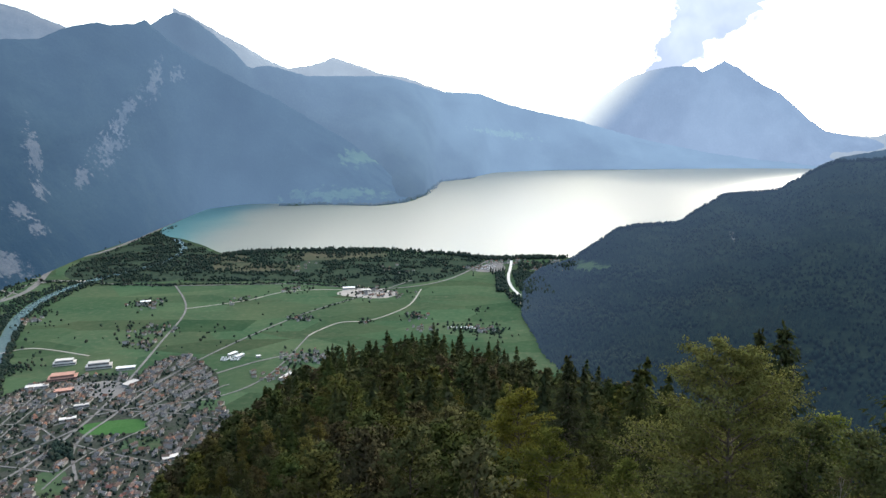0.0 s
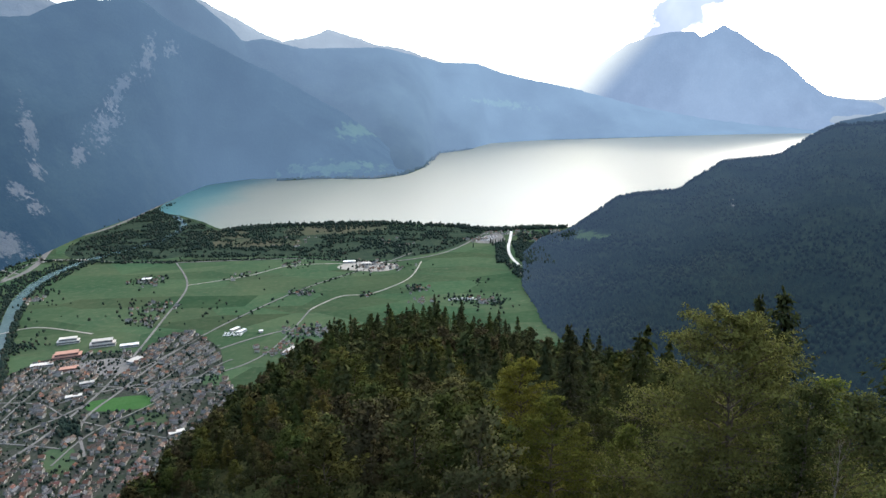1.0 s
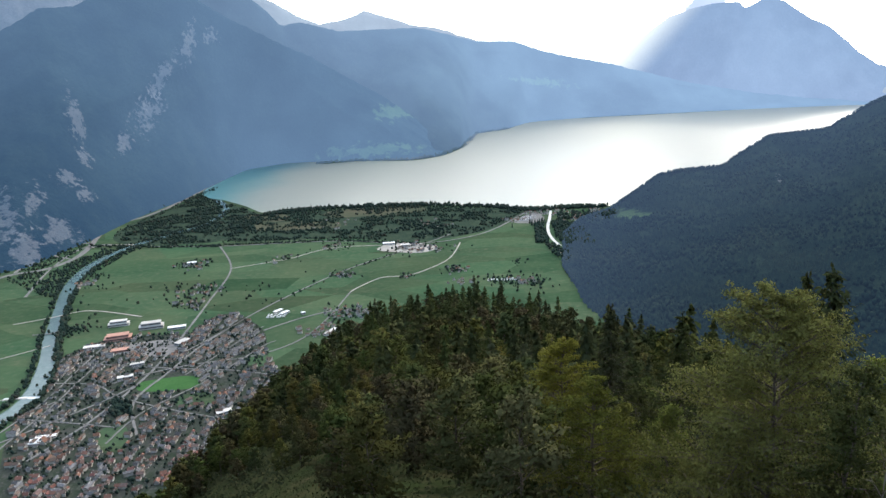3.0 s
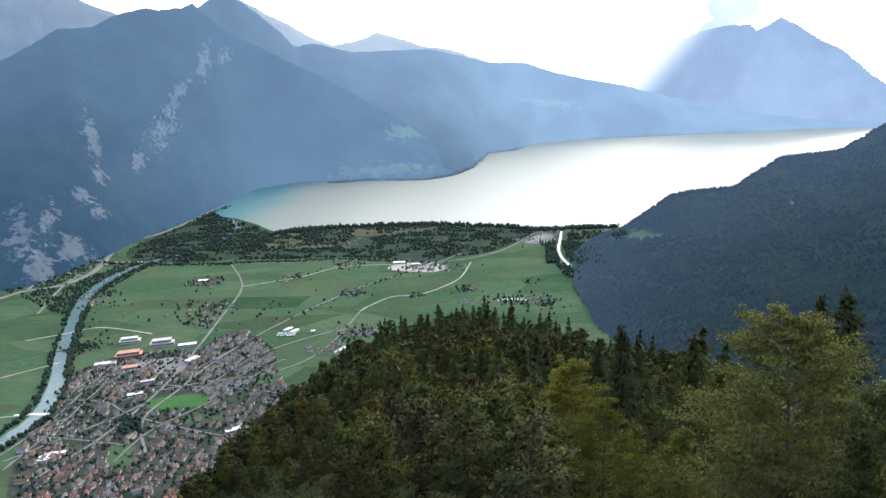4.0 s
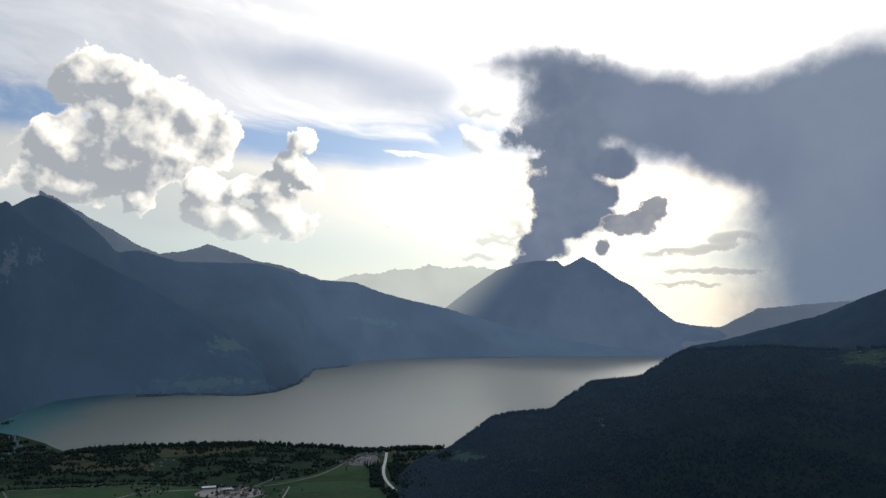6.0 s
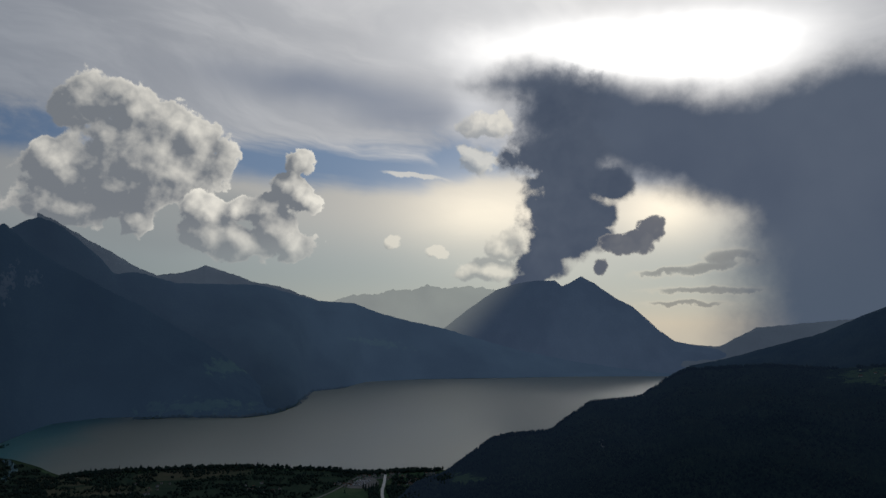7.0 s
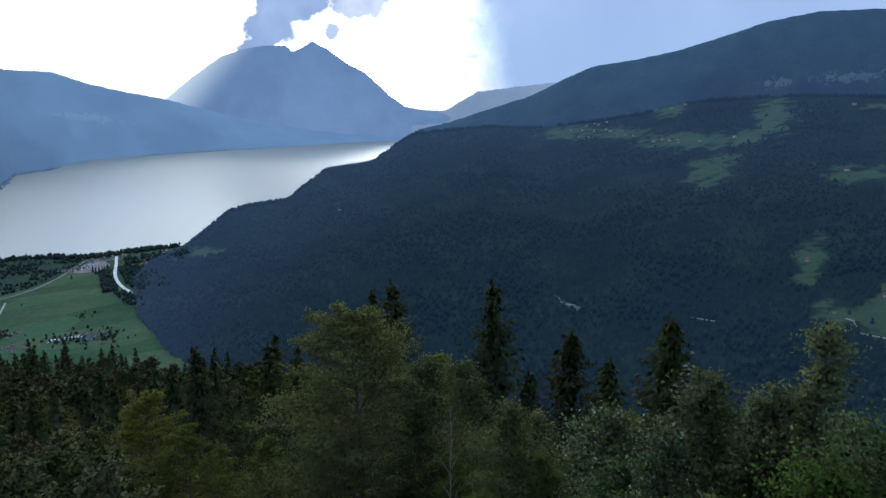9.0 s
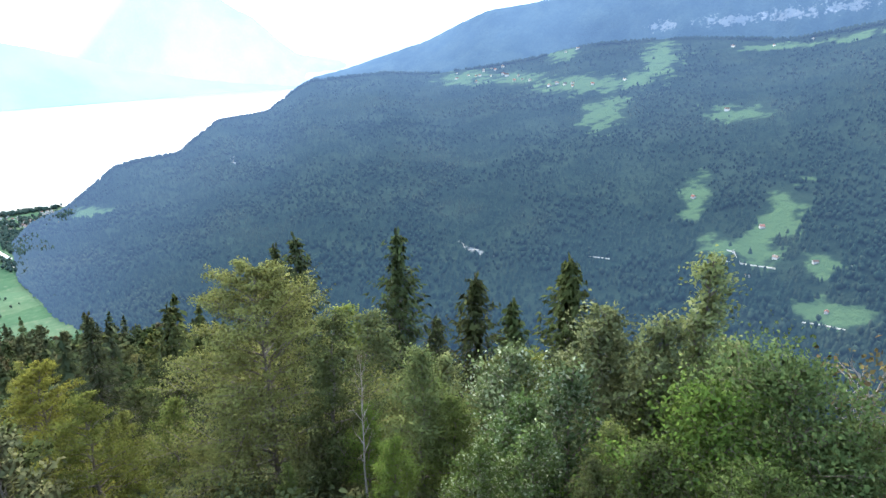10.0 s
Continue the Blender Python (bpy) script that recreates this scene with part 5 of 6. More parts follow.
# ---------------------------------------------------------------- trees on the lookout's hill
def leaf_material(name, dark, light, tint, through_light=0.28):
    m = bpy.data.materials.new(name)
    m.use_nodes = True
    t = m.node_tree
    b = t.nodes["Principled BSDF"]
    one = Ex(t, t.nodes.new("ShaderNodeNewGeometry").outputs["Random Per Island"])
    tree = Ex(t, t.nodes.new("ShaderNodeObjectInfo").outputs["Random"])
    c = mixc(t, one * 0.65 + 0.2, dark, light)
    c = mixc(t, (one * 9.1).op("FRACT").step(0.7, 1.0) * 0.5, c, tint)
    g = t.nodes.new("ShaderNodeHueSaturation")
    put(t, g.inputs["Value"], tree * 0.5 + 0.60), put(t, g.inputs["Hue"], (tree * 5.3).op("FRACT") * 0.03 + 0.490)
    put(t, g.inputs["Saturation"], (tree * 3.1).op("FRACT") * 0.25 + 0.70)
    t.links.new(c, g.inputs["Color"])
    put(t, b.inputs["Base Color"], g.outputs[0])
    b.inputs["Roughness"].default_value, b.inputs["Specular IOR Level"].default_value = 0.7, 0.0
    tr = t.nodes.new("ShaderNodeBsdfTranslucent")
    t.links.new(g.outputs[0], tr.inputs[0])
    mx = t.nodes.new("ShaderNodeMixShader")
    mx.inputs[0].default_value = through_light
    out = t.nodes["Material Output"]
    t.links.new(b.outputs[0], mx.inputs[1]), t.links.new(tr.outputs[0], mx.inputs[2]), t.links.new(mx.outputs[0], out.inputs[0])
    return m


L_OLIVE = leaf_material("olive_beech_leaves", (0.088, 0.108, 0.013), (0.170, 0.186, 0.024), (0.19, 0.180, 0.035))
L_GREEN = leaf_material("green_leaves", (0.055, 0.085, 0.008), (0.110, 0.140, 0.014), (0.13, 0.15, 0.03))
L_YELLOW = leaf_material("yellowing_leaves", (0.150, 0.145, 0.020), (0.25, 0.225, 0.034), (0.22, 0.18, 0.04), 0.34)
# green leaves in darker colours, with the shade under trees painted in
L_SHADE = leaf_material("shade_toned_undergrowth_leaves", (0.018, 0.028, 0.009), (0.038, 0.050, 0.016), (0.05, 0.05, 0.02))
L_LUSH = leaf_material("lush_green_leaves", (0.040, 0.078, 0.006), (0.085, 0.130, 0.011), (0.14, 0.17, 0.03))
L_SILVER = leaf_material("silvery_whitebeam_leaves", (0.045, 0.080, 0.012), (0.10, 0.140, 0.030), (0.42, 0.46, 0.30))
L_SAPLING = leaf_material("light_green_sapling_leaves", (0.115, 0.150, 0.028), (0.20, 0.235, 0.050), (0.34, 0.36, 0.16), 0.36)
L_FOREST = leaf_material("dull_olive_forest_leaves", (0.054, 0.062, 0.014), (0.086, 0.090, 0.021), (0.10, 0.092, 0.024), 0.12)
L_FORESTGREEN = leaf_material("dark_forest_leaves", (0.042, 0.060, 0.014), (0.066, 0.084, 0.020), (0.07, 0.080, 0.02), 0.12)
L_FORESTGOLD = leaf_material("fading_forest_leaves", (0.100, 0.092, 0.020), (0.150, 0.132, 0.028), (0.13, 0.105, 0.03), 0.15)
L_FORESTBROWN = leaf_material("russet_forest_leaves", (0.056, 0.050, 0.018), (0.080, 0.068, 0.025), (0.09, 0.062, 0.03), 0.12)
L_BROWN = leaf_material("browning_leaves", (0.062, 0.056, 0.020), (0.105, 0.088, 0.030), (0.12, 0.07, 0.035))
L_NEEDLE = leaf_material("dark_spruce_needles", (0.044, 0.060, 0.017), (0.082, 0.098, 0.027), (0.09, 0.094, 0.03), 0.25)
M_BARK = material("grey_brown_bark", [(0.09, 0.075, 0.06), (0.14, 0.12, 0.10), (0.06, 0.05, 0.04)], 3.0, 0.95, 0.6, 0.03)
M_PALEBARK = material("pale_dead_wood", [(0.17, 0.15, 0.125), (0.24, 0.21, 0.18), (0.13, 0.11, 0.09)], 3.0, 0.9, 0.5, 0.02)


def tubes(lines, sides=4):
    """Tapered round limbs: each line is a list of (point, radius)."""
    v, f = [], []
    for line in lines:
        b = len(v)
        for i, (p, r) in enumerate(line):
            q = line[min(i + 1, len(line) - 1)][0] - line[max(i - 1, 0)][0]
            u = q.orthogonal().normalized()
            w = q.cross(u).normalized()
            for k in range(sides):
                a = 2 * math.pi * k / sides
                v.append(p + (u * math.cos(a) + w * math.sin(a)) * r)
        for i in range(len(line) - 1):
            for k in range(sides):
                d = (k + 1) % sides
                f.append((b + i * sides + k, b + i * sides + d, b + (i + 1) * sides + d, b + (i + 1) * sides + k))
    return v, f


def soft_normals(out, n):
    """Normals that follow the rounded crown, for the four corners of each blade."""
    out = np.asarray(out, float)
    out = out / (np.linalg.norm(out, axis=1, keepdims=True) + 1e-9)
    return np.repeat(out, 4, 0)


def leaves(centres, along_dirs, length, width, rng, droop=0.0):
    """Pointed, slightly folded leaf blades at the given places."""
    c = np.asarray(centres, float)
    n = len(c)
    d = np.asarray(along_dirs, float) + rng.normal(size=(n, 3)) * 0.8
    d[:, 2] -= droop
    d /= np.linalg.norm(d, axis=1, keepdims=True) + 1e-9
    s = np.cross(d, rng.normal(size=(n, 3)) * 0.7 + np.array([0, 0, 1.0]))
    s /= np.linalg.norm(s, axis=1, keepdims=True) + 1e-9
    up = np.cross(s, d)
    ln = (length * rng.uniform(0.6, 1.3, (n, 1)))
    wd = ln * (width / length)
    v = np.stack([c - d * ln / 2, c + s * wd / 2 + up * wd * 0.2, c + d * ln / 2, c - s * wd / 2 + up * wd * 0.2], 1).reshape(-1, 3)
    return v, (np.arange(n)[:, None] * 4 + np.arange(4)[None])


def broadleaf(h, spread, leaf, count, limbs, mat, label, seed, start=0.18, shape=1.0, twigs=6, bark=None, upright=0.35, kind="tree", flat=0.35, far=False, layered=False):
    """A tree of height h: a bent trunk, limbs that fork into twigs, and blades clustered along the twigs."""
    rng = np.random.default_rng(seed)
    root = new(kind)
    lines, tips = [], []
    bend = [Vector((rng.normal() * 0.02 * h * (k / 6), rng.normal() * 0.02 * h * (k / 6), h * 0.96 * k / 6)) for k in range(7)]
    lines.append([(p, max(0.014 * h * (1 - k / 6.3) ** 0.9, 0.015)) for k, p in enumerate(bend)])

    def at(u):
        i = min(int(u * 6), 5)
        return bend[i].lerp(bend[i + 1], u * 6 - i)

    for k in range(limbs):
        u = start + (0.98 - start) * ((k + rng.random()) / limbs)
        x = (u - start) / (1 - start)
        reach = spread * ((1 - x ** (2.2 * shape)) ** 0.7 * min(1.0, 0.6 + 1.6 * x) + 0.05) * rng.uniform(0.7, 1.15)
        a = k * 2.4 + rng.normal() * 0.5
        rise = upright + 0.9 * x ** 2
        o = at(u)
        dirn = Vector((math.cos(a), math.sin(a), rise)).normalized()
        across = Vector((-math.sin(a), math.cos(a), 0))
        pts = [o]
        for q in range(1, 5):
            side = Vector((rng.normal(), rng.normal(), rng.normal() * 0.5)) * reach * 0.06
            pts.append(o + dirn * reach * q / 4 + side + Vector((0, 0, -flat * 0.25 * reach * (q / 4) ** 2)))
        r0 = 0.006 * h * (1 - 0.7 * u) + 0.012
        lines.append([(p, max(r0 * (1 - i / 4.4), 0.008)) for i, p in enumerate(pts)])
        for w in range(twigs):
            q = 0.15 + 0.85 * (w + rng.random()) / twigs
            i = min(int(q * 4), 3)
            b = pts[i].lerp(pts[i + 1], q * 4 - i)
            td = (dirn * 0.8 + Vector((rng.normal(), rng.normal(), rng.normal() * 0.45)) * 0.7).normalized()
            tl = reach * rng.uniform(0.18, 0.36) + 0.15
            if layered:
                td = (dirn * 0.9 + across * ((1 if w % 2 else -1) * rng.uniform(0.3, 1.0)) + Vector((0, 0, rng.normal() * 0.10 - 0.12))).normalized()
                tl = reach * rng.uniform(0.16, 0.34) * (1.25 - 0.6 * q) + 0.2
            e = b + td * tl
            if not far:
                lines.append([(b, max(r0 * 0.3, 0.006)), (b.lerp(e, 0.5) + Vector((0, 0, 0.04 * tl)), max(r0 * 0.2, 0.005)), (e, 0.003)])
            tips.append((b, e, td, tl))
    if far:
        lines = [l[::2] for l in lines]
    mesh_object("trunk", *tubes(lines, 3 if far else 4), bark or M_BARK, True, root)
    w = np.array([t[3] for t in tips])
    per = rng.multinomial(count, w / w.sum())
    c, d, outs = [], [], []
    for (b, e, td, tl), n in zip(tips, per):
        u = rng.random(n) ** 0.7 * 1.1
        pos = np.array(b)[None] + (np.array(e) - np.array(b))[None] * u[:, None] + rng.normal(size=(n, 3)) * (np.array([0.55, 0.55, 0.16]) if layered else np.array([1, 1, 0.55])) * (0.13 + 0.27 * tl)
        c.append(pos), d.append(np.repeat(np.array(td)[None], n, 0))
        mid = (np.array(b) + np.array(e)) / 2 - np.array([0, 0, 0.12 * tl])
        outs.append((pos - mid[None]) / (0.35 * tl + 0.15))
    c = np.concatenate(c)
    v, f = leaves(c, np.concatenate(d), leaf, leaf * 0.62, rng, 0.15)
    round_out = (c - np.array([0, 0, 0.45 * h])) / np.array([spread, spread, 0.5 * h])
    nor = soft_normals((1.5 if leaf > 0.4 else 0.6) * round_out + (0.30 if leaf > 0.4 else 0.75) * np.concatenate(outs) + rng.normal(size=c.shape) * (0.30 if layered else 0.14) + np.array([0, 0, 0.45 if layered else 0.15]), len(c))
    crown = new("crown", fast_mesh("crown", v, f, mat, True, nor))
    crown.parent = root
    return tagged(root, label, "tree")


def spruce(h, spread, levels, per_level, sprigs, size, label, seed, ragged=0.2, bare=0.08, far=False):
    """A spruce: a straight stem, drooping whorled branches that shorten to a pointed tip, and hanging sprays of needles."""
    rng = np.random.default_rng(seed)
    root = new("spruce")
    lines = [[(Vector((0, 0, h * k / 5)), max(0.010 * h * (1 - k / 5.05), 0.01)) for k in range(6)]]
    c, d = [], []
    for l in range(levels):
        u = bare + (0.97 - bare) * (l + 0.6 * rng.random()) / levels
        reach0 = spread * (1 - u) ** 0.95 * (0.7 + 0.3 * min(1, u * 5)) + 0.03 * spread
        for k in range(per_level):
            a = 2 * math.pi * (k + rng.random() * 0.8) / per_level + l * 0.9
            reach = reach0 * max(0.35, 1 + ragged * rng.normal())
            if rng.random() < 0.08:
                continue
            o = Vector((0, 0, u * h))
            out = Vector((math.cos(a), math.sin(a), 0))
            sag = 0.42 * (1 - u) + 0.08
            pts = [o + out * reach * q + Vector((0, 0, reach * (0.15 * q - sag * 1.5 * q * q + 0.35 * q ** 3))) for q in (0, 0.35, 0.7, 1.0)]
            lines.append([(p, max(0.003 * h * (1 - u) * (1 - i / 3.4), 0.006)) for i, p in enumerate(pts)])
            n = max(2, int(sprigs * (0.35 + 0.65 * reach / spread)))
            for s in range(n):
                q = 0.10 + 0.92 * (s + rng.random()) / n
                i = min(int(q * 3), 2)
                p = pts[i].lerp(pts[i + 1], min(q * 3 - i, 1.1))
                side = Vector((-out.y, out.x, 0)) * (1 if s % 2 else -1)
                c.append(p + side * rng.uniform(0, 0.20) * reach * (1.1 - q) + Vector((0, 0, -rng.random() * 0.05 * reach)))
                d.append(out * 0.8 + side * 0.5 + Vector((0, 0, -0.55)))
    for k in range(8):
        c.append(Vector((rng.normal() * 0.02 * spread, rng.normal() * 0.02 * spread, h * (0.95 + 0.006 * k))))
        d.append(Vector((0, 0, 2.5)))
    mesh_object("trunk", *tubes(lines[:1] if far else lines, 4), M_BARK, True, root)
    c, d = np.array([tuple(p) for p in c]), np.array([tuple(p) for p in d])
    v, f = leaves(c, d * 2.2, size, size * (0.5 if far else 0.34), rng, 0.3)
    ax = c * np.array([1, 1, 0])
    nor = soft_normals(ax / (np.linalg.norm(ax, axis=1, keepdims=True) + 0.3) + rng.normal(size=c.shape) * 0.45 + np.array([0, 0, 0.45]), len(c))
    crown = new("crown", fast_mesh("crown", v, f, L_NEEDLE, True, nor))
    crown.parent = root
    return tagged(root, label, "tree")


def stand(ob, az, r, top=None, el=None, sink=0.3, height=1.0, turn=0.0, wide=1.0):
    """Pose of a tree on the hillside; with el its top reaches that elevation."""
    x, y = polar(az, r)
    z = hill_z(az, r) - sink
    s = ((EYE + math.tan(radians(el)) * r) - z) / height if el is not None else 1.0
    return pose(x, y, z, 0, 0, turn) @ Matrix.Diagonal((s * wide, s * wide, s, 1))


def copy_at(ob, m):
    """A copy of a tree at the pose m, whatever the size of the first one."""
    return copy_thing(ob, m @ Matrix.Diagonal((1 / ob.scale.x, 1 / ob.scale.y, 1 / ob.scale.z, 1)))


# trees close to the lookout, each in its own form
NEAR = [  # maker, height, bearing, elevation of the top, distance, width factor
    (broadleaf(15, 9.2, 0.16, 70000, 74, L_OLIVE, "broad olive-green beech on the slope, leaves starting to yellow", 11, 0.03, 0.5, 14, upright=0.34, flat=1.0, layered=True), 15, 23.6, -16.9, 34, 0.95),
    (broadleaf(12, 2.7, 0.16, 13000, 28, L_GREEN, "fresh green ash tree beside the beech", 12, 0.08, 0.7, 7, upright=0.3), 12, 28.9, -21.3, 29, 1.0),
    (spruce(18, 4.8, 44, 9, 18, 0.55, "tall ragged dark spruce behind the beech", 13, 0.35), 18, 26.6, -15.1, 62, 1.0),
    (spruce(17, 3.6, 42, 9, 16, 0.52, "slender dark spruce behind the beech", 14, 0.35), 17, 25.0, -15.8, 64, 0.9),
    (spruce(18, 4.3, 46, 9, 17, 0.55, "tall slender spruce with thin drooping branches", 15, 0.45, 0.2), 18, 35.0, -15.2, 66, 0.95),
    (spruce(16, 4.6, 40, 9, 17, 0.55, "thin spruce with a sparse crown", 16, 0.45, 0.15), 16, 41.6, -18.9, 66, 1.0),
    (spruce(12, 3.4, 34, 10, 16, 0.45, "small dense dark spruce", 17, 0.2), 12, 44.9, -20.9, 64, 0.95),
    (spruce(20, 5.6, 50, 10, 20, 0.60, "large dark spruce with hanging branches", 18, 0.3), 20, 49.6, -17.3, 58, 1.0),
    (broadleaf(12, 2.6, 0.14, 12000, 40, L_SAPLING, "tall light-green whitebeam sapling with an open crown", 19, 0.1, 0.32, 6, upright=1.1), 12, 60.5, -15.7, 25, 1.0),
    (broadleaf(10, 2.1, 0.14, 11000, 32, L_SAPLING, "light-green sapling with rising twigs", 20, 0.1, 0.6, 6, upright=1.0), 10, 57.0, -20.6, 24, 1.0),
    (broadleaf(9, 2.0, 0.14, 10500, 30, L_SAPLING, "light-green sapling with an open crown", 21, 0.1, 0.6, 6, upright=1.0), 9, 52.4, -20.4, 25, 1.0),
    (broadleaf(7, 3.6, 0.10, 30000, 44, L_LUSH, "round dense green bush with small leaves", 22, 0.03, 0.8, 8, kind="bush", upright=0.5), 7, 68.0, -23.4, 19.5, 0.9),
    (broadleaf(6, 2.5, 0.10, 15000, 30, L_LUSH, "dense green bush with small bright leaves", 23, 0.03, 0.8, 8, kind="bush", upright=0.5), 6, 62.6, -26.2, 18.5, 1.0),
    (broadleaf(8, 2.6, 0.16, 9500, 30, L_SILVER, "silver-leaved whitebeam with pale undersides showing", 24, 0.05, 0.75, 7, upright=0.5), 8, 44.6, -24.6, 26, 1.0),
    (broadleaf(7, 1.6, 0.14, 5200, 24, L_SILVER, "silvery whitebeam shrub with pale leaves", 25, 0.05, 0.7, 6, kind="shrub", upright=0.8), 7, 49.8, -25.6, 21, 1.0),
    (broadleaf(9, 2.3, 0.13, 14000, 32, L_GREEN, "young light-green birch with fine leaves", 26, 0.05, 0.65, 7, upright=0.5), 9, 36.6, -24.4, 25, 1.0),
    (broadleaf(16, 4.4, 0.20, 17000, 44, L_YELLOW, "yellowing conical tree standing out of the forest", 27, 0.04, 0.55, 10, upright=0.3, flat=0.9, layered=True), 16, 5.9, -21.3, 62, 0.95),
    (broadleaf(14, 4.4, 0.24, 13000, 34, L_OLIVE, "rounded olive-brown tree in the forest", 28, 0.06, 0.75, 7), 14, -2.4, -26.5, 60, 0.95),
    (broadleaf(9, 2.8, 0.20, 8000, 28, L_OLIVE, "small olive-green tree at the forest edge", 29, 0.06, 0.7, 6), 9, 11.6, -26.6, 46, 1.0),
    (broadleaf(7, 2.2, 0.13, 1500, 24, L_BROWN, "nearly bare brown shrub with thin twigs", 30, 0.1, 1.0, 8, M_PALEBARK, 0.7, "shrub"), 7, 72.6, -22.4, 30, 1.1),
    (broadleaf(12, 3.4, 0.22, 9500, 30, L_OLIVE, "yellow-green tree behind the saplings", 31, 0.06, 0.75, 6), 12, 32.0, -21.4, 52, 1.0),
    (broadleaf(8, 1.6, 0.14, 260, 14, L_BROWN, "dead pale tree with bare forked branches", 32, 0.35, 0.9, 5, M_PALEBARK, 0.8), 8, 31.4, -24.5, 25, 0.5),
    (broadleaf(13, 5.4, 0.16, 32000, 66, L_YELLOW, "yellow-green young beech with layered sprays of leaves", 33, 0.03, 0.5, 11, upright=0.34, flat=0.95, layered=True), 13, 6.4, -21.6, 36, 0.9),
    (broadleaf(11, 4.5, 0.15, 24000, 56, L_OLIVE, "small yellow-green beech in front of the forest", 34, 0.03, 0.5, 11, upright=0.34, flat=0.95, layered=True), 11, 9.2, -24.6, 31, 0.95),
    (spruce(19, 4.8, 34, 9, 14, 0.68, "dense dark spruce at the forest edge", 35, 0.25), 19, 10.6, -19.2, 58, 1.0),
    (spruce(17, 4.2, 30, 9, 13, 0.66, "dark spruce beside the beech", 36, 0.25), 17, 16.2, -19.4, 56, 1.0),
]
for ob, h, az, el, r, wide in NEAR:
    ob.matrix_basis = stand(ob, az, r, el=el, height=h, wide=wide, turn=az * 7)

# filling shrubs and young trees between them
FILL = [(1, 31.8, -29.0, 27), (15, 39.8, -28.5, 24), (12, 73.5, -26.5, 21), (9, 57.6, -25.5, 24), (15, 34.0, -31.5, 20), (14, 47.0, -30.5, 19), (12, 57.5, -31.5, 17), (13, 42.0, -32.0, 19), (9, 50.5, -25.0, 30),
        (10, 64.5, -24.5, 28), (18, 15.5, -26.5, 44), (18, 17.5, -30.0, 36), (15, 52.5, -32.5, 17), (12, 66.5, -31.5, 15), (18, 27.5, -30.0, 28), (18, 19.0, -31.5, 31), (1, 38.0, -27.0, 36), (17, 2.0, -29.0, 48), (18, 12.0, -30.0, 33),
        (20, 39.0, -25.0, 48), (20, 30.0, -20.8, 72), (20, 46.8, -25.0, 50), (15, 70.0, -33.0, 16), (9, 54.0, -29.5, 20), (20, 56.0, -24.0, 48), (6, 54.0, -23.2, 60), (6, 38.2, -22.3, 75), (18, 66, -25.5, 40), (20, 72, -26.5, 44), (18, 13.5, -32, 35), (17, 6, -32, 38),
        (18, -5, -31, 42), (1, 24.5, -32.5, 25), (13, 45.8, -28.5, 22), (20, 62.5, -22.0, 50), (18, 35.0, -27.5, 34), (20, 43.0, -25.5, 55),
        (18, -3.0, -33.5, 32), (23, -9.0, -34.0, 31), (18, -14.0, -35.0, 30), (18, -20.0, -36.0, 30), (23, 3.0, -34.5, 28), (18, -6.0, -37.0, 25), (23, -12.0, -38.0, 24), (18, 1.0, -38.0, 24), (18, 7.0, -37.0, 25), (23, 14.0, -36.0, 25), (18, 20.0, -36.5, 24), (15, 27.0, -36.0, 20), (23, -26.0, -37.0, 28)]
for k, az, el, r in FILL:
    ob, h = NEAR[k][0], NEAR[k][1]
    copy_at(ob, stand(ob, az, r, el=el, height=h, turn=az * 31))

# the forest below: repeats of a few forms
rng = np.random.default_rng(21)
MID = [(broadleaf(17, 4.3, 0.95, 1500, 22, L_FOREST, "olive-green broadleaf tree in the forest below", 41, 0.12, 0.95, 4, far=True), 17), (broadleaf(15, 4.2, 0.95, 1500, 20, L_FORESTBROWN, "browning broadleaf tree in the forest below", 42, 0.12, 1.0, 4, far=True), 15),
       (broadleaf(18, 4.0, 0.95, 1500, 22, L_FORESTGREEN, "green broadleaf tree in the forest below", 43, 0.12, 0.9, 4, far=True), 18), (broadleaf(16, 3.6, 0.95, 1500, 22, L_FORESTGOLD, "yellowing broadleaf tree in the forest below", 44, 0.1, 0.85, 4, far=True), 16)]
DARK = [(spruce(23, 5.0, 18, 7, 7, 1.7, "tall dark spruce in the forest below", 45, 0.25, far=True), 23), (spruce(20, 4.6, 16, 7, 7, 1.6, "dark spruce in the forest below", 46, 0.3, far=True), 20)]
for i, (ob, h) in enumerate(MID + DARK):
    tagged(ob, group="forest on the slope")
CLOSE = [(broadleaf(14, 4.0, 0.42, 3800, 26, L_FOREST, "rounded olive-green tree on the upper slope", 51, 0.1, 0.95, 5, far=True), 14), (broadleaf(13, 3.6, 0.42, 3800, 26, L_FORESTBROWN, "browning tree on the upper slope", 52, 0.1, 0.9, 5, far=True), 13),
         (broadleaf(13, 3.8, 0.42, 3800, 26, L_FORESTGREEN, "green tree on the upper slope", 53, 0.1, 0.95, 5, far=True), 13), (broadleaf(14, 3.4, 0.42, 3800, 26, L_FORESTGOLD, "yellowing tree on the upper slope", 54, 0.1, 0.85, 5, far=True), 14)]
taken, used = [], set()
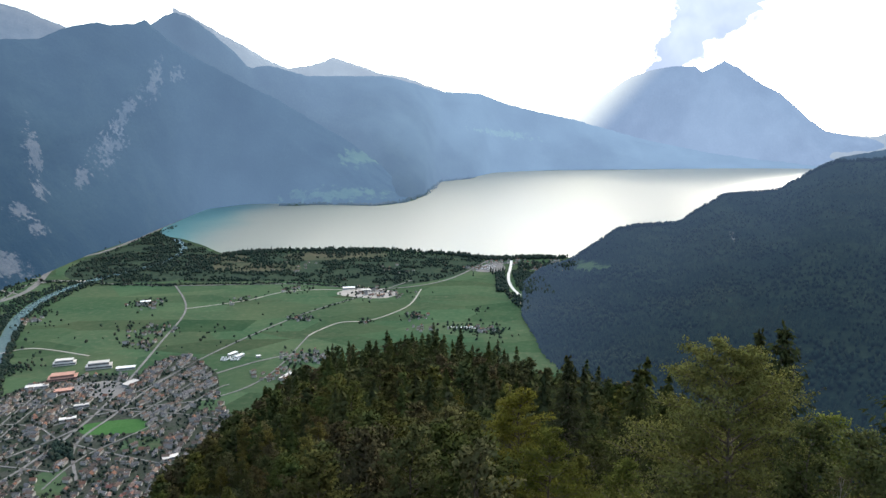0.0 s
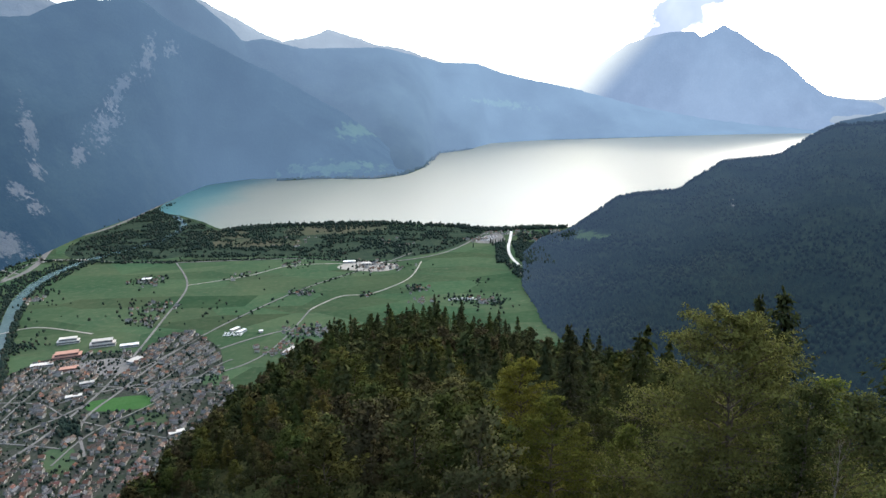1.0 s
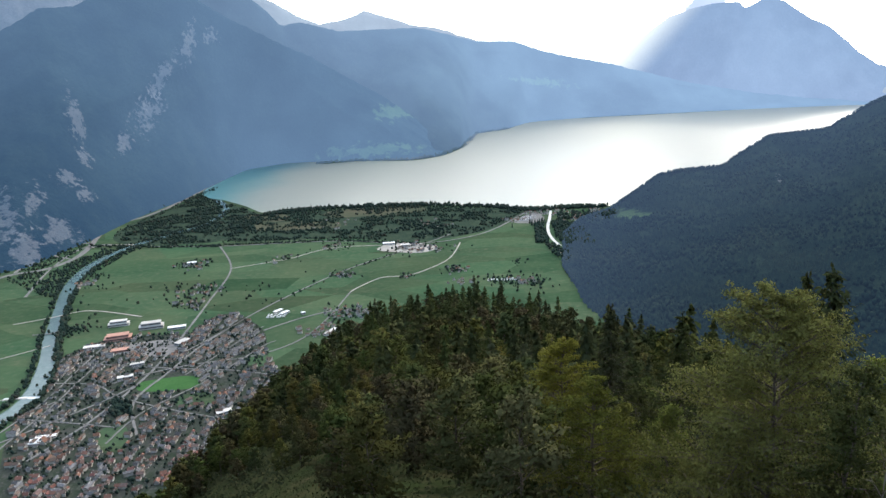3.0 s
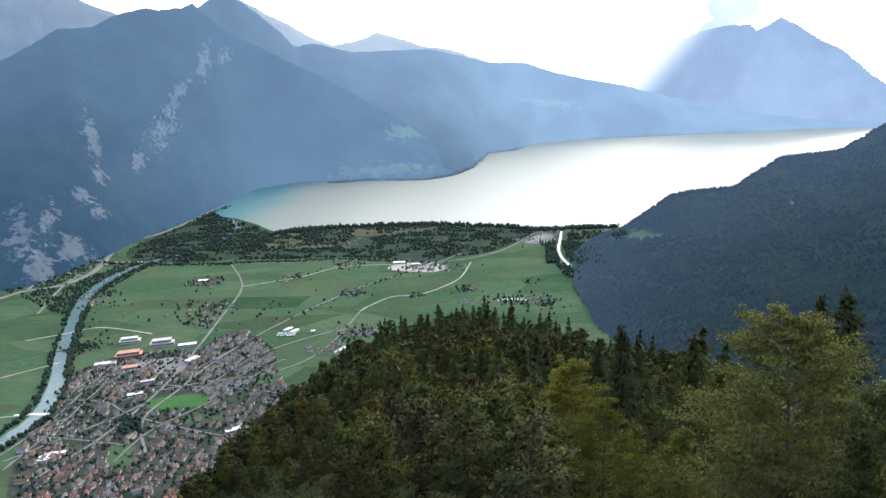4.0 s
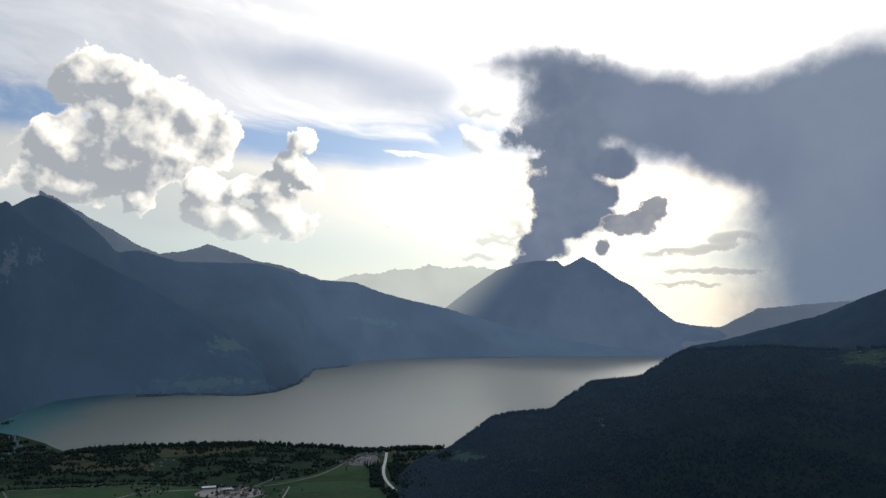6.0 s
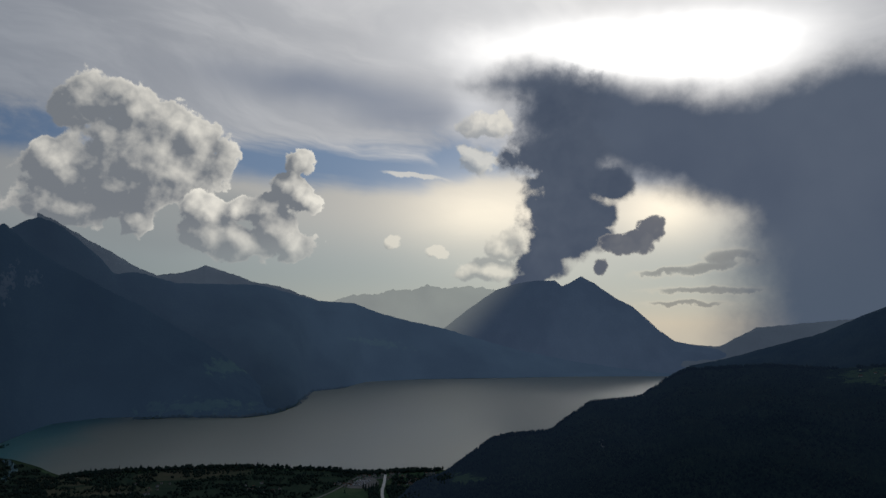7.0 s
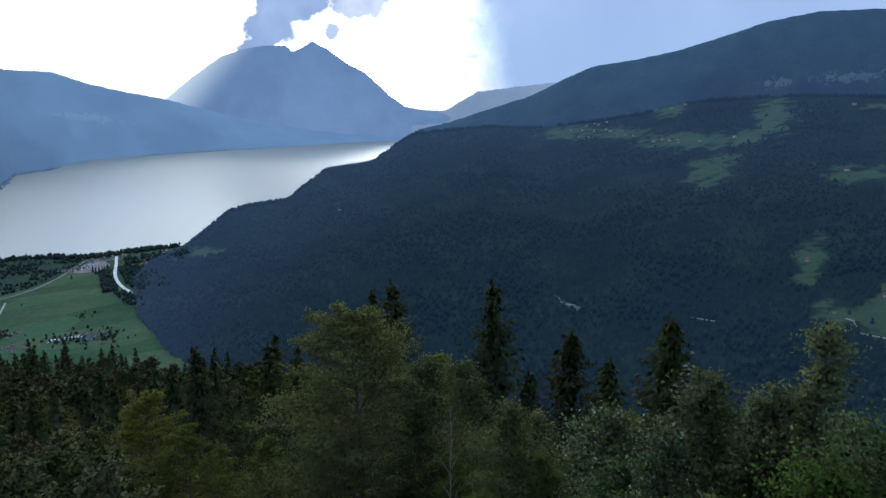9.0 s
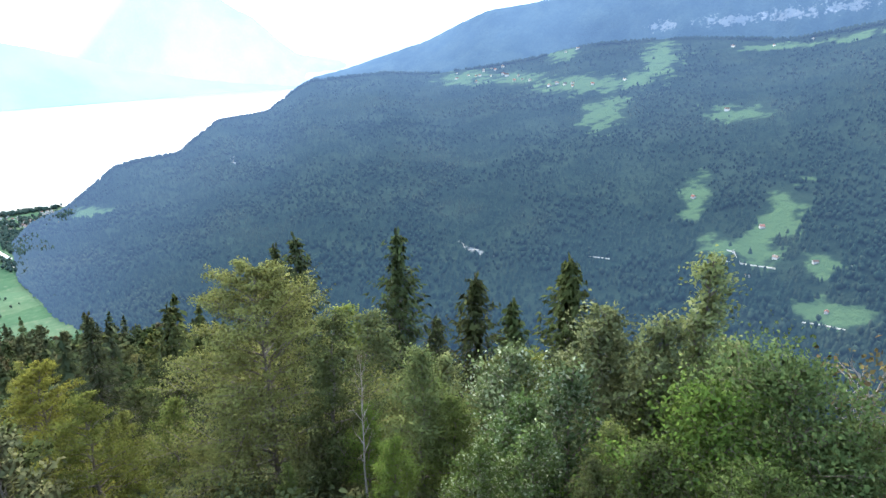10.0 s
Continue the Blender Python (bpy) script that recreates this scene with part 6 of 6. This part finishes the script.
for az, el, r in [(-0.8, -16.9, 448), (-4.7, -17.5, 440), (-7.9, -18.2, 420), (1.5, -17.4, 435), (-2.6, -17.6, 442), (10.4, -19.4, 120), (16.8, -19.0, 118), (11.8, -20.2, 135), (-12.9, -20.4, 370), (8.6, -20.5, 105), (18.6, -20.0, 130), (4.6, -18.2, 410), (6.2, -18.7, 395)]:
    ob, h = DARK[len(taken) % 2]
    m = stand(ob, az, r, el=el, height=h, turn=az * 50, wide=1.0)
    taken.append(polar(az, r))
    if (ob, 0) in used:
        copy_at(ob, m)
    else:
        ob.matrix_basis = m
        used.add((ob, 0))
spare, counts = [], {True: 0, False: 0}
places = []
for k in range(22000):
    az, r = rng.uniform(-37, 24), 26 + 426 * rng.random() ** 0.85
    if k < 5000:
        r = 24 + 66 * rng.random()
    if r > lookup(EDGE, 2, az) + 22 or (az > 10 and r < 70) or (r < 45 and az > 4):
        continue
    x, y = polar(az, r)
    gap = 4.0 + 0.0105 * r
    if any((x - a) ** 2 + (y - b) ** 2 < gap * gap for a, b in taken):
        continue
    taken.append((x, y))
    places.append((r, az, x, y))
    if len(places) > 780:
        break
for r, az, x, y in sorted(places):
    dark = bool((fbm(x * 0.014, y * 0.014, 2) + 0.42 * (r > 340) * (abs(az + 2) < 8) + 0.12 * (az > 7) - 0.36 + rng.normal() * 0.10) > 0)
    if (az < -14 and rng.random() < 0.85) or r < 85:
        dark = False
    if r < 85 or (r < 165 and not dark):
        ob, h = CLOSE[int(rng.choice(4, p=[0.4, 0.25, 0.25, 0.1]))]
    else:
        ob, h = DARK[int(rng.integers(0, 2))] if dark else MID[int(rng.choice(4, p=[0.36, 0.28, 0.26, 0.10]))]
    s = rng.uniform(0.62, 1.0) * (0.8 if r < 110 else 1.0)
    z = hill_z(az, r) - 0.4
    limit = lookup(EDGE, 1, az) + 0.2 + (0.0 if r > 200 else -(200 - r) * 0.045)
    top_el = math.degrees(math.atan2(z + h * s - EYE, r))
    if top_el > limit:
        s *= max((EYE + math.tan(radians(limit)) * r - z) / (h * s), 0.3)
        if s < 0.35:
            continue
    m = pose(x, y, z, rng.normal() * 2, rng.normal() * 2, rng.random() * 360) @ Matrix.Diagonal((s * rng.uniform(0.9, 1.2), s * rng.uniform(0.9, 1.2), s, 1))
    counts[dark] += 1
    if (ob, 0) not in used:
        ob.matrix_basis = m
        used.add((ob, 0))
    elif r >= 85 and counts[dark] > (270 if not dark else 150):
        spare.append((ob, m))
    else:
        copy_at(ob, m)

# the farthest trees of the slope, joined kind by kind
for ob, h in MID + DARK:
    crown = [c for c in ob.children if c.name.startswith("crown")][0].data
    base = np.empty(len(crown.vertices) * 3)
    crown.vertices.foreach_get("co", base)
    base = np.c_[base.reshape(-1, 3), np.ones(len(crown.vertices))]
    nb = np.empty(len(crown.vertices) * 3)
    crown.vertices.foreach_get("normal", nb)
    cn = base[:, :3] * np.array([1, 1, 0.6]) - np.array([0, 0, 0.27 * h])
    vs, ns = [], []
    for o, m in spare:
        if o is ob:
            vs.append((base @ np.array(m).T)[:, :3])
            ns.append(cn @ np.array(m.to_3x3()).T)
    if vs:
        k = sum(len(q) for q in vs) // 4
        nv = np.concatenate(ns)
        nv = nv / (np.linalg.norm(nv, axis=1, keepdims=True) + 1e-9)
        tagged(new("forest_crowns", fast_mesh("forest_crowns", np.concatenate(vs), np.arange(k * 4).reshape(k, 4), crown.materials[0], True, nv)), "dense mixed forest canopy on the far slope", "forest", kind="stuff")

# undergrowth that closes the gaps on the slope, its leaf colour darkened as if shaded
spots = []
for _ in range(5500):
    az = rng.uniform(-40, 78)
    d = lookup(EDGE, 2, az)
    r = 9 + (d + 25 - 9) * rng.random() ** 1.1
    x, y = polar(az, r)
    t = rng.uniform(0.8, 2.4) * min(1.0, 0.35 + r / 90)
    spots.append((x, y, hill_z(az, r) - 0.3, t * 1.3, t, rng.random() * 6))
sp = np.array(spots)
far_off = np.hypot(sp[:, 0], sp[:, 1]) > 70
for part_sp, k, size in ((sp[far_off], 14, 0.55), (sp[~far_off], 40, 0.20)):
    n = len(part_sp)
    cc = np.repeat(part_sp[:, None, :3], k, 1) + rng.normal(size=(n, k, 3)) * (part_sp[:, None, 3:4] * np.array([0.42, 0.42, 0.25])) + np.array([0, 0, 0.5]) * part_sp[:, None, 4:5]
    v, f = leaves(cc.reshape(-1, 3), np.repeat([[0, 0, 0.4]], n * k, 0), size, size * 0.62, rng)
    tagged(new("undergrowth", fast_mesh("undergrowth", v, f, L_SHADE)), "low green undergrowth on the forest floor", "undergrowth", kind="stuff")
